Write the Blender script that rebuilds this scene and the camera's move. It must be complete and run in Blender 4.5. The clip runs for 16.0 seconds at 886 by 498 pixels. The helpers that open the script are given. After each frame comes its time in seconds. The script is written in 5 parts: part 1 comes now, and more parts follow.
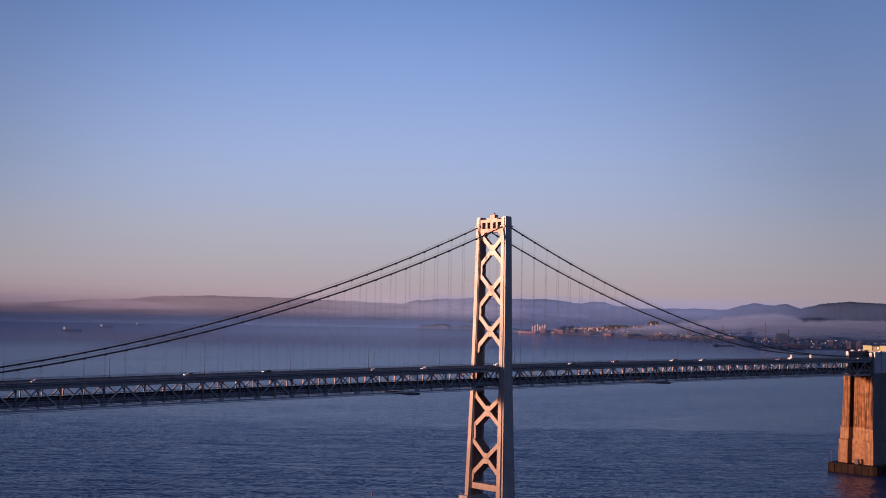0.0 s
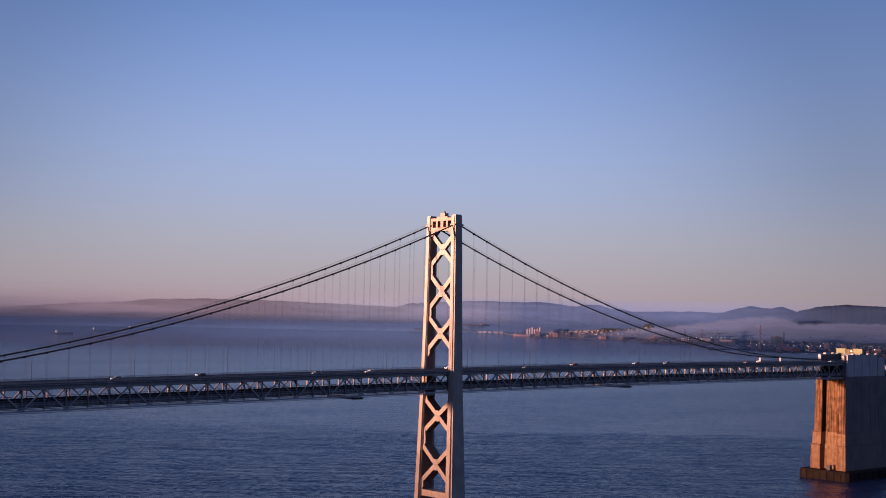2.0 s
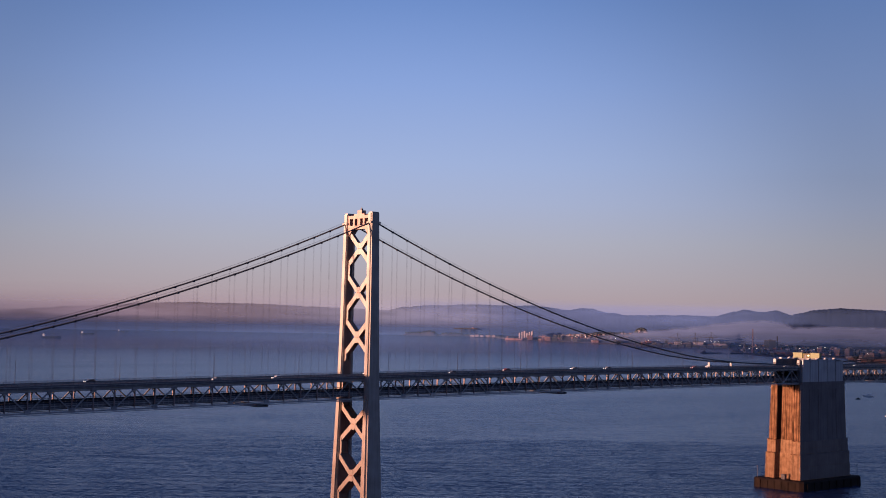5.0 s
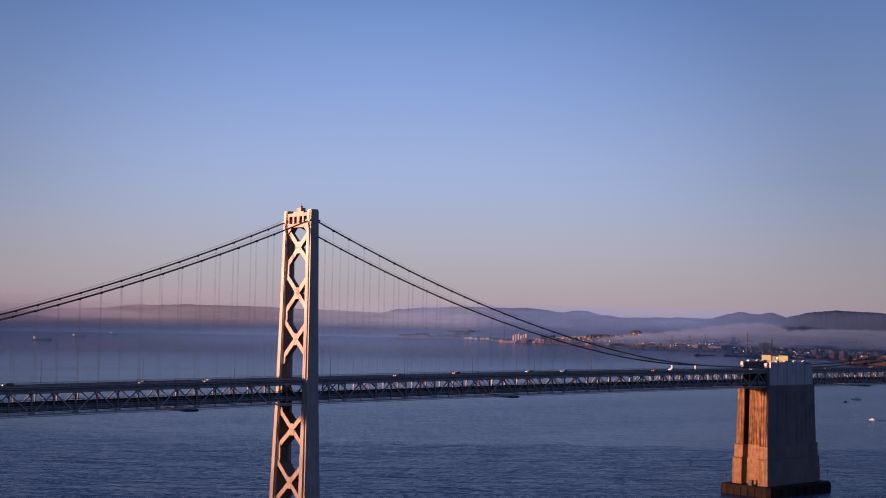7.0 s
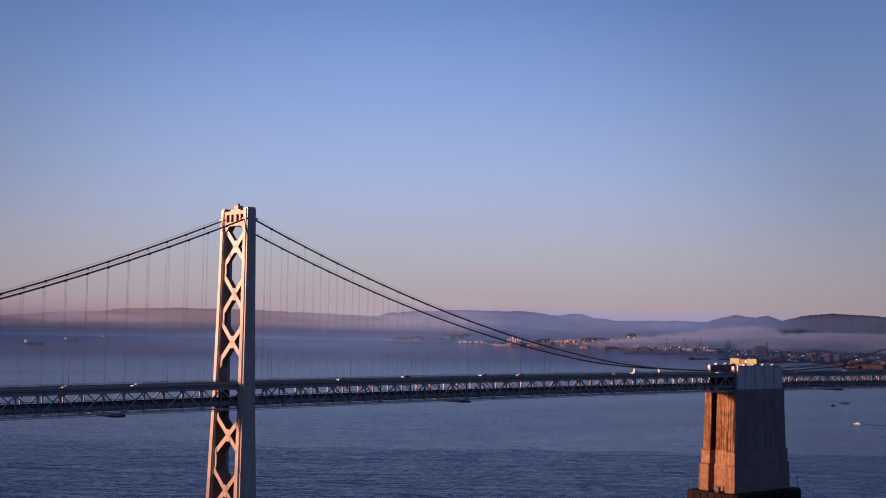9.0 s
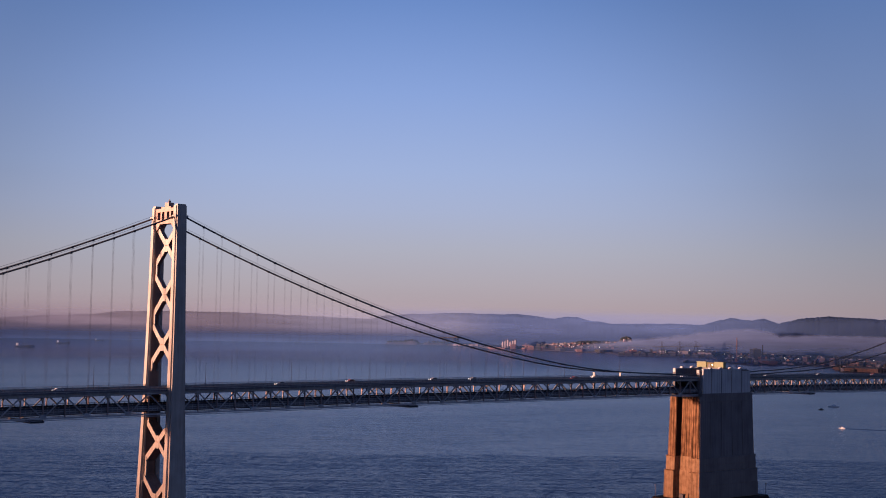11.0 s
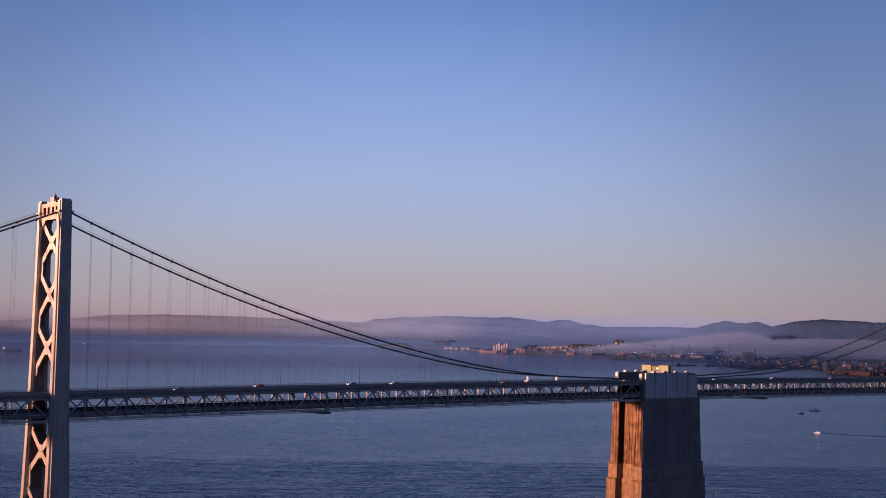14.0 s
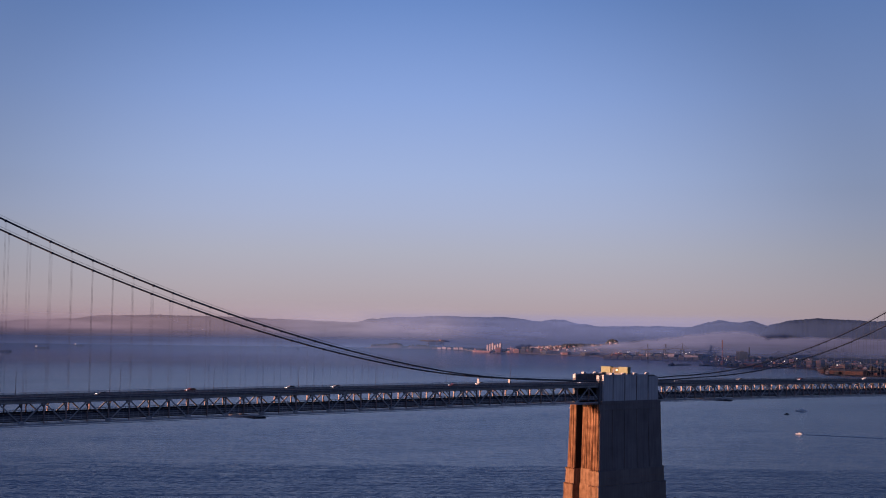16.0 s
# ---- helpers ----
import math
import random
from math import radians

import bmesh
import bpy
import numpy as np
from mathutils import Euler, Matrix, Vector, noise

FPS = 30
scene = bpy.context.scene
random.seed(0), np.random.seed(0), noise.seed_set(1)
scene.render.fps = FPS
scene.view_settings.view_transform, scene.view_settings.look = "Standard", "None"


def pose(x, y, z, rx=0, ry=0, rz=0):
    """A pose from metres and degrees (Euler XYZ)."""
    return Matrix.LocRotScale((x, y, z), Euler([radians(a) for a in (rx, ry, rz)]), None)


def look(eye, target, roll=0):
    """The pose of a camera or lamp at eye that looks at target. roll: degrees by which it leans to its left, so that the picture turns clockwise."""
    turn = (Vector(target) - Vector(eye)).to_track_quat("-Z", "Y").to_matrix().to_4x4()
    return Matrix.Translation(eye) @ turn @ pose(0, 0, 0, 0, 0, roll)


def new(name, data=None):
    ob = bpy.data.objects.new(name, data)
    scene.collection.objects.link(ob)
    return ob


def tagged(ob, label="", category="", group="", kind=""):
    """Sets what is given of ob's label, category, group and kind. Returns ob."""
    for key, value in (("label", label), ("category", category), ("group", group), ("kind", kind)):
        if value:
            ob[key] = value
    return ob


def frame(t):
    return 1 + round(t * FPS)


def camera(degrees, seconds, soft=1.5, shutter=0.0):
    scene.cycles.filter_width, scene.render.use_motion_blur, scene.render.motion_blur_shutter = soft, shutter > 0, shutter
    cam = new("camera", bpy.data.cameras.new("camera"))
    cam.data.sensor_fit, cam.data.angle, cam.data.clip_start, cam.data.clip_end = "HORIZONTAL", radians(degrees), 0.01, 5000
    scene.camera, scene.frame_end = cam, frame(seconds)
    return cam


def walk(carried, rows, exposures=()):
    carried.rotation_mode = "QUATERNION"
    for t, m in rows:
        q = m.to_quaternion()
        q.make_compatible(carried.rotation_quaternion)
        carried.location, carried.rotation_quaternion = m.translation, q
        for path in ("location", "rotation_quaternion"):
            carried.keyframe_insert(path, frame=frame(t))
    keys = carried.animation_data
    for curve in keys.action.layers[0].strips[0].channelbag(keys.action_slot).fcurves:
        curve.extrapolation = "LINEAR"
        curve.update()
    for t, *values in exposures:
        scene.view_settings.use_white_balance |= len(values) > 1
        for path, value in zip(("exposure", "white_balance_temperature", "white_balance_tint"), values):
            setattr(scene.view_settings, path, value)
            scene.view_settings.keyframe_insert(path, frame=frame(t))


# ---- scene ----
cam = camera(37.57, 16.0, soft=1.0)
PATH = [
    (0, (-441.21, -475.10, 99.43), (-50.30, -20.89, 129.18), 1.05),
    (0.5, (-433.15, -475.29, 99.33), (-42.40, -20.96, 129.42), 1.05),
    (1, (-424.99, -475.53, 99.24), (-34.39, -21.11, 129.69), 1.05),
    (1.5, (-416.84, -475.79, 99.13), (-26.37, -21.28, 129.97), 1.05),
    (2, (-408.56, -476.09, 99.06), (-18.19, -21.52, 130.29), 1.05),
    (2.5, (-399.98, -476.30, 99.09), (-9.72, -21.65, 130.71), 1.06),
    (3, (-391.45, -476.42, 99.23), (-1.37, -21.65, 131.19), 1.06),
    (3.5, (-383.17, -476.62, 99.32), (6.69, -21.68, 131.56), 1.06),
    (4, (-374.88, -476.86, 99.32), (14.76, -21.75, 131.79), 1.06),
    (6.5, (-332.93, -478.16, 99.33), (56.15, -22.66, 133.06), 1.04),
    (7, (-324.85, -478.35, 99.31), (64.15, -22.81, 133.39), 1.04),
    (7.5, (-316.79, -478.53, 99.32), (72.15, -22.97, 133.81), 1.03),
    (8, (-308.84, -478.51, 99.19), (79.99, -22.89, 134.10), 1.02),
    (8.5, (-300.63, -478.66, 99.12), (88.05, -22.94, 134.44), 1.02),
    (9, (-292.36, -478.81, 99.10), (96.17, -23.00, 134.81), 1.01),
    (11.5, (-250.33, -478.94, 99.05), (137.31, -22.51, 136.51), 1.00),
    (12, (-242.13, -479.11, 98.80), (145.34, -22.56, 136.60), 0.99),
    (12.5, (-234.05, -479.41, 98.75), (153.26, -22.75, 136.86), 0.99),
    (13, (-225.92, -479.82, 98.69), (161.29, -23.10, 137.06), 0.97),
    (13.5, (-217.66, -480.02, 98.89), (169.45, -23.22, 137.50), 0.96),
    (14, (-209.25, -480.20, 99.07), (177.75, -23.34, 137.82), 0.93),
    (14.5, (-201.17, -480.28, 99.29), (185.74, -23.34, 138.10), 0.91),
    (15, (-192.93, -480.43, 99.62), (193.92, -23.44, 138.43), 0.88),
    (15.5, (-184.19, -480.60, 99.89), (202.67, -23.61, 138.63), 0.84),
    (16, (-175.46, -480.61, 100.15), (211.41, -23.62, 138.74), 0.81),
]
walk(cam, [(t, look(eye, target, roll)) for t, eye, target, roll in PATH], exposures=[(0, 1.95), (16, 1.95)])


# ---------------------------------------------------------------- world, sun, exposure
SUN_AZ, SUN_EL = -83.0, 1.6          # bearing from +y towards +x, height above the horizon
world = bpy.data.worlds.new("dawn_sky")
scene.world = world
world.use_nodes = True
wn, wl = world.node_tree.nodes, world.node_tree.links
wn.clear()
sky = wn.new("ShaderNodeTexSky")
sky.sky_type = "NISHITA"
sky.sun_disc = False
sky.sun_elevation, sky.sun_rotation = radians(SUN_EL), radians(SUN_AZ)
sky.air_density, sky.dust_density, sky.ozone_density = 1.0, 1.2, 2.5
wcoord = wn.new("ShaderNodeTexCoord")
wsep = wn.new("ShaderNodeSeparateXYZ")
wl.new(wcoord.outputs["Generated"], wsep.inputs[0])
wramp = wn.new("ShaderNodeValToRGB")
wl.new(wsep.outputs["Z"], wramp.inputs[0])
SKY = [(0.0, (0.425, 0.325, 0.385)), (0.012, (0.46, 0.365, 0.40)), (0.035, (0.46, 0.417, 0.475)), (0.06, (0.445, 0.453, 0.555)), (0.09, (0.405, 0.466, 0.67)), (0.12, (0.365, 0.462, 0.735)),
       (0.18, (0.275, 0.402, 0.76)), (0.25, (0.178, 0.314, 0.70)), (0.5, (0.10, 0.20, 0.54)), (1.0, (0.06, 0.13, 0.40))]
ramp = wramp.color_ramp
while len(ramp.elements) < len(SKY):
    ramp.elements.new(0.5)
for element, (where, colour) in zip(ramp.elements, SKY):
    element.position, element.color = where, (*colour, 1)
wmix = wn.new("ShaderNodeMix")
wmix.data_type = "RGBA"
wmix.inputs["Factor"].default_value = 0.88
wscale = wn.new("ShaderNodeVectorMath")
wscale.operation = "SCALE"
wscale.inputs["Scale"].default_value = 0.12
wl.new(sky.outputs[0], wscale.inputs[0])
wl.new(wscale.outputs[0], wmix.inputs["A"])
wl.new(wramp.outputs[0], wmix.inputs["B"])
wbg = wn.new("ShaderNodeBackground")
# the sky is brightest mid-view and darkens to both sides: lens falloff put in
wdot = wn.new("ShaderNodeVectorMath")
wdot.operation = "DOT_PRODUCT"
wdot.inputs[1].default_value = (math.sin(radians(38.5)), math.cos(radians(38.5)), 0.0)
wl.new(wcoord.outputs["Generated"], wdot.inputs[0])
wglow = wn.new("ShaderNodeMapRange")
wglow.interpolation_type = "SMOOTHSTEP"
wglow.inputs["From Min"].default_value, wglow.inputs["From Max"].default_value = 0.93, 1.0
wglow.inputs["To Min"].default_value, wglow.inputs["To Max"].default_value = 0.175, 0.28
wl.new(wdot.outputs["Value"], wglow.inputs["Value"])
wl.new(wmix.outputs["Result"], wbg.inputs["Color"])
wlow = wn.new("ShaderNodeMapRange")
wlow.inputs["From Max"].default_value = 0.11
wl.new(wsep.outputs["Z"], wlow.inputs["Value"])
weven = wn.new("ShaderNodeMix")
wrim = wn.new("ShaderNodeMapRange")
wrim.inputs["From Min"].default_value, wrim.inputs["From Max"].default_value = 0.93, 0.99
wrim.inputs["To Min"].default_value, wrim.inputs["To Max"].default_value = 0.225, 0.268
wl.new(wdot.outputs["Value"], wrim.inputs["Value"])
wl.new(wrim.outputs[0], weven.inputs["A"])
wl.new(wlow.outputs[0], weven.inputs["Factor"])
wl.new(wglow.outputs[0], weven.inputs["B"])
wl.new(weven.outputs["Result"], wbg.inputs["Strength"])
wout = wn.new("ShaderNodeOutputWorld")
wl.new(wbg.outputs[0], wout.inputs["Surface"])

sun = new("sun", bpy.data.lights.new("sun", "SUN"))
sun.data.energy, sun.data.angle, sun.data.color = 5.9, radians(2.4), (1.0, 0.58, 0.405)
sun_way = Vector((math.sin(radians(SUN_AZ)) * math.cos(radians(SUN_EL)), math.cos(radians(SUN_AZ)) * math.cos(radians(SUN_EL)), math.sin(radians(SUN_EL))))
sun.matrix_world = look(sun_way * 1000, (0, 0, 0))

# ---------------------------------------------------------------- helpers for meshes and parts


def material(name, colour, rough=0.7, metal=0.0, second=None, scale=0.5, detail=6.0, fine=None, bump=0.0, streak=0.0, by_object=0.0, gloss=0.5):
    """Painted, cast or rolled surface: two colours by a coarse noise, a fine grain, vertical streaks, a little relief."""
    m = bpy.data.materials.new(name)
    m.use_nodes = True
    n, l = m.node_tree.nodes, m.node_tree.links
    b = n["Principled BSDF"]
    b.inputs["Roughness"].default_value, b.inputs["Metallic"].default_value = rough, metal
    b.inputs["Specular IOR Level"].default_value = gloss
    co = n.new("ShaderNodeTexCoord")
    geo = n.new("ShaderNodeNewGeometry")
    coarse = n.new("ShaderNodeTexNoise")
    coarse.inputs["Scale"].default_value, coarse.inputs["Detail"].default_value = scale, detail
    l.new(geo.outputs["Position"], coarse.inputs["Vector"])
    mix = n.new("ShaderNodeMix")
    mix.data_type = "RGBA"
    second = second or tuple(c * 0.72 for c in colour)
    mix.inputs["A"].default_value, mix.inputs["B"].default_value = (*colour, 1), (*second, 1)
    sharpen = n.new("ShaderNodeMapRange")
    sharpen.inputs["From Min"].default_value, sharpen.inputs["From Max"].default_value = 0.35, 0.7
    l.new(coarse.outputs["Fac"], sharpen.inputs["Value"])
    l.new(sharpen.outputs[0], mix.inputs["Factor"])
    out = mix.outputs["Result"]
    if streak:
        squash = n.new("ShaderNodeVectorMath")
        squash.operation = "MULTIPLY"
        squash.inputs[1].default_value = (1, 1, 0.04)
        l.new(geo.outputs["Position"], squash.inputs[0])
        runs = n.new("ShaderNodeTexNoise")
        runs.inputs["Scale"].default_value, runs.inputs["Detail"].default_value = 1.1, 5.0
        l.new(squash.outputs[0], runs.inputs["Vector"])
        spread = n.new("ShaderNodeMapRange")
        spread.inputs["From Min"].default_value, spread.inputs["From Max"].default_value = 0.42, 0.68
        spread.inputs["To Min"].default_value, spread.inputs["To Max"].default_value = 1.0, 1.0 - streak
        l.new(runs.outputs["Fac"], spread.inputs["Value"])
        dark = n.new("ShaderNodeVectorMath")
        dark.operation = "SCALE"
        l.new(out, dark.inputs[0])
        l.new(spread.outputs[0], dark.inputs["Scale"])
        out = dark.outputs[0]
    if by_object:
        info = n.new("ShaderNodeObjectInfo")
        vary = n.new("ShaderNodeMapRange")
        vary.inputs["To Min"].default_value, vary.inputs["To Max"].default_value = 1.0 - by_object, 1.0 + by_object
        l.new(info.outputs["Random"], vary.inputs["Value"])
        tint = n.new("ShaderNodeVectorMath")
        tint.operation = "SCALE"
        l.new(out, tint.inputs[0])
        l.new(vary.outputs[0], tint.inputs["Scale"])
        out = tint.outputs[0]
    l.new(out, b.inputs["Base Color"])
    if bump:
        grain = n.new("ShaderNodeTexNoise")
        grain.inputs["Scale"].default_value, grain.inputs["Detail"].default_value = fine or scale * 8, 4.0
        l.new(geo.outputs["Position"], grain.inputs["Vector"])
        relief = n.new("ShaderNodeBump")
        relief.inputs["Strength"].default_value, relief.inputs["Distance"].default_value = 0.6, bump
        l.new(grain.outputs["Fac"], relief.inputs["Height"])
        l.new(relief.outputs[0], b.inputs["Normal"])
    return m


def link_mesh(name, bm, mat, parent=None, label="", smooth=False):
    me = bpy.data.meshes.new(name)
    bmesh.ops.recalc_face_normals(bm, faces=bm.faces[:])
    bm.to_mesh(me)
    bm.free()
    me.materials.append(mat)
    if smooth:
        for p in me.polygons:
            p.use_smooth = True
    ob = new(name, me)
    if parent:
        ob.parent = parent
    if label:
        ob["label"] = label
    return ob


part = link_mesh


def again(ob, m, parent=None):
    """One more piece on the same mesh."""
    o = bpy.data.objects.new(ob.name, ob.data)
    scene.collection.objects.link(o)
    o.parent = parent or ob.parent
    o.matrix_basis = m
    if "label" in ob:
        o["label"] = ob["label"]
    return o


def thing(name, at=(0, 0, 0), label="", category="", group="", kind=""):
    e = new(name)
    e.empty_display_size = 2
    e.location = at
    return tagged(e, label, category, group, kind)


def hexa(bm, corners):
    """A solid of six faces from its lower four and upper four corners."""
    v = [bm.verts.new(c) for c in corners]
    for q in ((0, 3, 2, 1), (4, 5, 6, 7), (0, 1, 5, 4), (1, 2, 6, 5), (2, 3, 7, 6), (3, 0, 4, 7)):
        bm.faces.new([v[i] for i in q])


def box(bm, x0, x1, y0, y1, z0, z1):
    hexa(bm, [(x0, y0, z0), (x1, y0, z0), (x1, y1, z0), (x0, y1, z0), (x0, y0, z1), (x1, y0, z1), (x1, y1, z1), (x0, y1, z1)])


def beam(bm, a, b, wide, deep, side=(0, 1, 0)):
    """A straight bar from a to b: wide across, in the plane square to side; deep along side."""
    a, b, side = Vector(a), Vector(b), Vector(side).normalized()
    across = side.cross(b - a).normalized() * wide / 2
    s = side * deep / 2
    hexa(bm, [a - across - s, a + across - s, a + across + s, a - across + s, b - across - s, b + across - s, b + across + s, b - across + s])


def loft(bm, rings, caps=True):
    """A skin through rings of equally many points, closed at both ends."""
    rows = [[bm.verts.new(p) for p in ring] for ring in rings]
    count = len(rows[0])
    for low, high in zip(rows, rows[1:]):
        for i in range(count):
            bm.faces.new((low[i], low[(i + 1) % count], high[(i + 1) % count], high[i]))
    if caps:
        bm.faces.new(rows[0][::-1])
        bm.faces.new(rows[-1])


def tube(bm, points, radius, sides=8):
    points = [Vector(p) for p in points]
    rings = []
    for i, p in enumerate(points):
        way = (points[min(i + 1, len(points) - 1)] - points[max(i - 1, 0)]).normalized()
        u = way.cross(Vector((0, 1, 0)) if abs(way.y) < 0.9 else Vector((1, 0, 0))).normalized()
        v = way.cross(u)
        rings.append([p + radius * (math.cos(a) * u + math.sin(a) * v) for a in [math.tau * k / sides for k in range(sides)]])
    loft(bm, rings)


# ---------------------------------------------------------------- materials
STEEL = material("silver_grey_paint", (0.295, 0.27, 0.26), 0.62, 0.0, (0.23, 0.20, 0.185), 0.16, 8, 3.0, 0.01, 0.22)
TRUSS = material("grey_truss_paint", (0.295, 0.295, 0.315), 0.6, 0.0, (0.19, 0.185, 0.20), 0.4, 6, 3.0, 0.01, 0.15, 0.18)
# truss posts: grey with the low sun's pink put into the colour
POST = material("faded_primer_grey", (0.25, 0.185, 0.185), 0.65, 0.0, (0.18, 0.135, 0.135), 0.4, 6, 3.0, 0.01, 0.15, 0.18)
# browner than the legs, for inner plates, brace webs and splices
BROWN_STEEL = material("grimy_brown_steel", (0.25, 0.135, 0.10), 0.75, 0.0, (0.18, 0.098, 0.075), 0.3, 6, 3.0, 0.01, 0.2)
PRIMER = material("pinkish_primer_paint", (0.33, 0.205, 0.18), 0.7, 0.0, (0.25, 0.15, 0.13), 0.3, 6, 3.0, 0.01, 0.2)
# lower courses: worn concrete with the sun's orange put into the colour
CONCRETE_MID = material("worn_pale_concrete", (0.265, 0.172, 0.11), 0.9, 0.0, (0.165, 0.098, 0.06), 0.4, 10, 2.5, 0.0, 0.4, gloss=0.1)
CABLE = material("dark_cable_paint", (0.05, 0.05, 0.06), 0.7, 0.0, (0.035, 0.035, 0.042), 0.3)
ROPE = material("dark_wire_rope", (0.03, 0.036, 0.055), 1.0, 0.0, (0.022, 0.027, 0.042), 0.3)
ROPE.node_tree.nodes["Principled BSDF"].inputs["Specular IOR Level"].default_value = 0.1
ASPHALT = material("asphalt", (0.055, 0.055, 0.062), 1.0, 0.0, (0.04, 0.04, 0.045), 0.5, 8, 6.0, 0.02)
ASPHALT.node_tree.nodes["Principled BSDF"].inputs["Specular IOR Level"].default_value = 0.15
DECK_EDGE = material("weathered_deck_steel", (0.105, 0.105, 0.125), 0.7, 0.0, (0.065, 0.065, 0.08), 0.35, 8, 4.0, 0.01, 0.3)
# stains and streaks, plus the end faces' orange sunlight put into the colour
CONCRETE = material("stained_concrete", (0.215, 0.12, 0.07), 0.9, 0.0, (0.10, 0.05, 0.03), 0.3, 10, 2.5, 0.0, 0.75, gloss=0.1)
CONCRETE_PALE = material("pale_concrete", (0.40, 0.39, 0.41), 0.88, 0.0, (0.32, 0.31, 0.325), 0.12, 8, 2.5, 0.03, 0.25, gloss=0.1)
# wet caisson concrete, also used for the painted shade in the recesses
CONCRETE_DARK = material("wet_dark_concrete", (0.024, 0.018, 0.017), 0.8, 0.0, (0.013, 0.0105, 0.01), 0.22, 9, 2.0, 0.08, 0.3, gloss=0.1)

# the long faces' concrete, its shade side put in as greyer colour
CONCRETE_SHADE = material("smooth_grey_concrete", (0.165, 0.145, 0.15), 0.9, 0.0, (0.124, 0.108, 0.111), 0.1, 9, 2.5, 0.0, 0.22, gloss=0.1)
CONCRETE_SAND_SHADE = material("sand_grey_concrete", (0.18, 0.15, 0.145), 0.9, 0.0, (0.138, 0.113, 0.108), 0.12, 9, 2.5, 0.0, 0.15, gloss=0.1)
WHITE = material("white_paint", (0.62, 0.62, 0.64), 0.6, 0.0, (0.52, 0.51, 0.52), 0.8)
YELLOW = material("ochre_cladding", (0.055, 0.042, 0.012), 0.7, 0.0, (0.065, 0.05, 0.014), 0.5)
YELLOW_PALE = material("pale_yellow_cladding", (0.125, 0.135, 0.075), 0.6, 0.0, (0.105, 0.115, 0.065), 0.5)


def water_material():
    m = bpy.data.materials.new("bay_water")
    m.use_nodes = True
    n, l = m.node_tree.nodes, m.node_tree.links
    b = n["Principled BSDF"]
    b.inputs["Base Color"].default_value = (0.022, 0.038, 0.08, 1)
    b.inputs["IOR"].default_value = 1.333
    geo = n.new("ShaderNodeNewGeometry")
    slicks = n.new("ShaderNodeTexNoise")
    stretch = n.new("ShaderNodeMapping")
    stretch.inputs["Rotation"].default_value = (0, 0, radians(38))
    stretch.inputs["Scale"].default_value = (0.0012, 0.006, 0.004)
    l.new(geo.outputs["Position"], stretch.inputs["Vector"])
    slicks.inputs["Scale"].default_value, slicks.inputs["Detail"].default_value = 1.0, 5.0
    l.new(stretch.outputs[0], slicks.inputs["Vector"])
    calm = n.new("ShaderNodeMapRange")
    calm.inputs["From Min"].default_value, calm.inputs["From Max"].default_value = 0.36, 0.64
    calm.inputs["To Min"].default_value, calm.inputs["To Max"].default_value = 0.7, 1.0
    l.new(slicks.outputs["Fac"], calm.inputs["Value"])
    # wavelets: the normal leans by two sizes of noise, less in the slicks
    lean = None
    for long, short, size, turn in ((60.0, 18.0, 0.12, 6), (11.0, 4.5, 0.22, -15), (4.4, 1.8, 0.75, 12), (1.8, 0.8, 1.1, 0)):
        turned = n.new("ShaderNodeMapping")
        turned.vector_type = "TEXTURE"
        turned.inputs["Rotation"].default_value = (0, 0, radians(-42 + turn))
        turned.inputs["Scale"].default_value = (long, short, short)
        l.new(geo.outputs["Position"], turned.inputs["Vector"])
        wave = n.new("ShaderNodeTexNoise")
        wave.inputs["Scale"].default_value, wave.inputs["Detail"].default_value = 1.0, 2.0
        l.new(turned.outputs[0], wave.inputs["Vector"])
        centred = n.new("ShaderNodeVectorMath")
        centred.operation = "SUBTRACT"
        centred.inputs[1].default_value = (0.5, 0.5, 0.5)
        l.new(wave.outputs["Color"], centred.inputs[0])
        sized = n.new("ShaderNodeVectorMath")
        sized.operation = "MULTIPLY"
        sized.inputs[1].default_value = (size, size, 0)
        l.new(centred.outputs[0], sized.inputs[0])
        if lean:
            add = n.new("ShaderNodeVectorMath")
            l.new(lean, add.inputs[0])
            l.new(sized.outputs[0], add.inputs[1])
            lean = add.outputs[0]
        else:
            lean = sized.outputs[0]
    # long low streaks across the wind
    drawn_out = n.new("ShaderNodeMapping")
    drawn_out.vector_type = "TEXTURE"
    drawn_out.inputs["Rotation"].default_value = (0, 0, radians(-42))
    drawn_out.inputs["Scale"].default_value = (45.0, 5.0, 5.0)
    l.new(geo.outputs["Position"], drawn_out.inputs["Vector"])
    streaks = n.new("ShaderNodeTexNoise")
    streaks.inputs["Scale"].default_value, streaks.inputs["Detail"].default_value = 1.0, 5.0
    l.new(drawn_out.outputs[0], streaks.inputs["Vector"])
    middle = n.new("ShaderNodeVectorMath")
    middle.operation = "SUBTRACT"
    middle.inputs[1].default_value = (0.5, 0.5, 0.5)
    l.new(streaks.outputs["Color"], middle.inputs[0])
    slope = n.new("ShaderNodeVectorMath")
    slope.operation = "MULTIPLY"
    slope.inputs[1].default_value = (0.55, 0.55, 0)
    l.new(middle.outputs[0], slope.inputs[0])
    summed = n.new("ShaderNodeVectorMath")
    l.new(lean, summed.inputs[0])
    l.new(slope.outputs[0], summed.inputs[1])
    lean = summed.outputs[0]
    # a breeze line: ruffled water on the near side of it, smoother beyond
    spot = n.new("ShaderNodeSeparateXYZ")
    l.new(geo.outputs["Position"], spot.inputs[0])
    across = n.new("ShaderNodeMath")
    across.operation = "MULTIPLY_ADD"
    across.inputs[1].default_value = 0.8
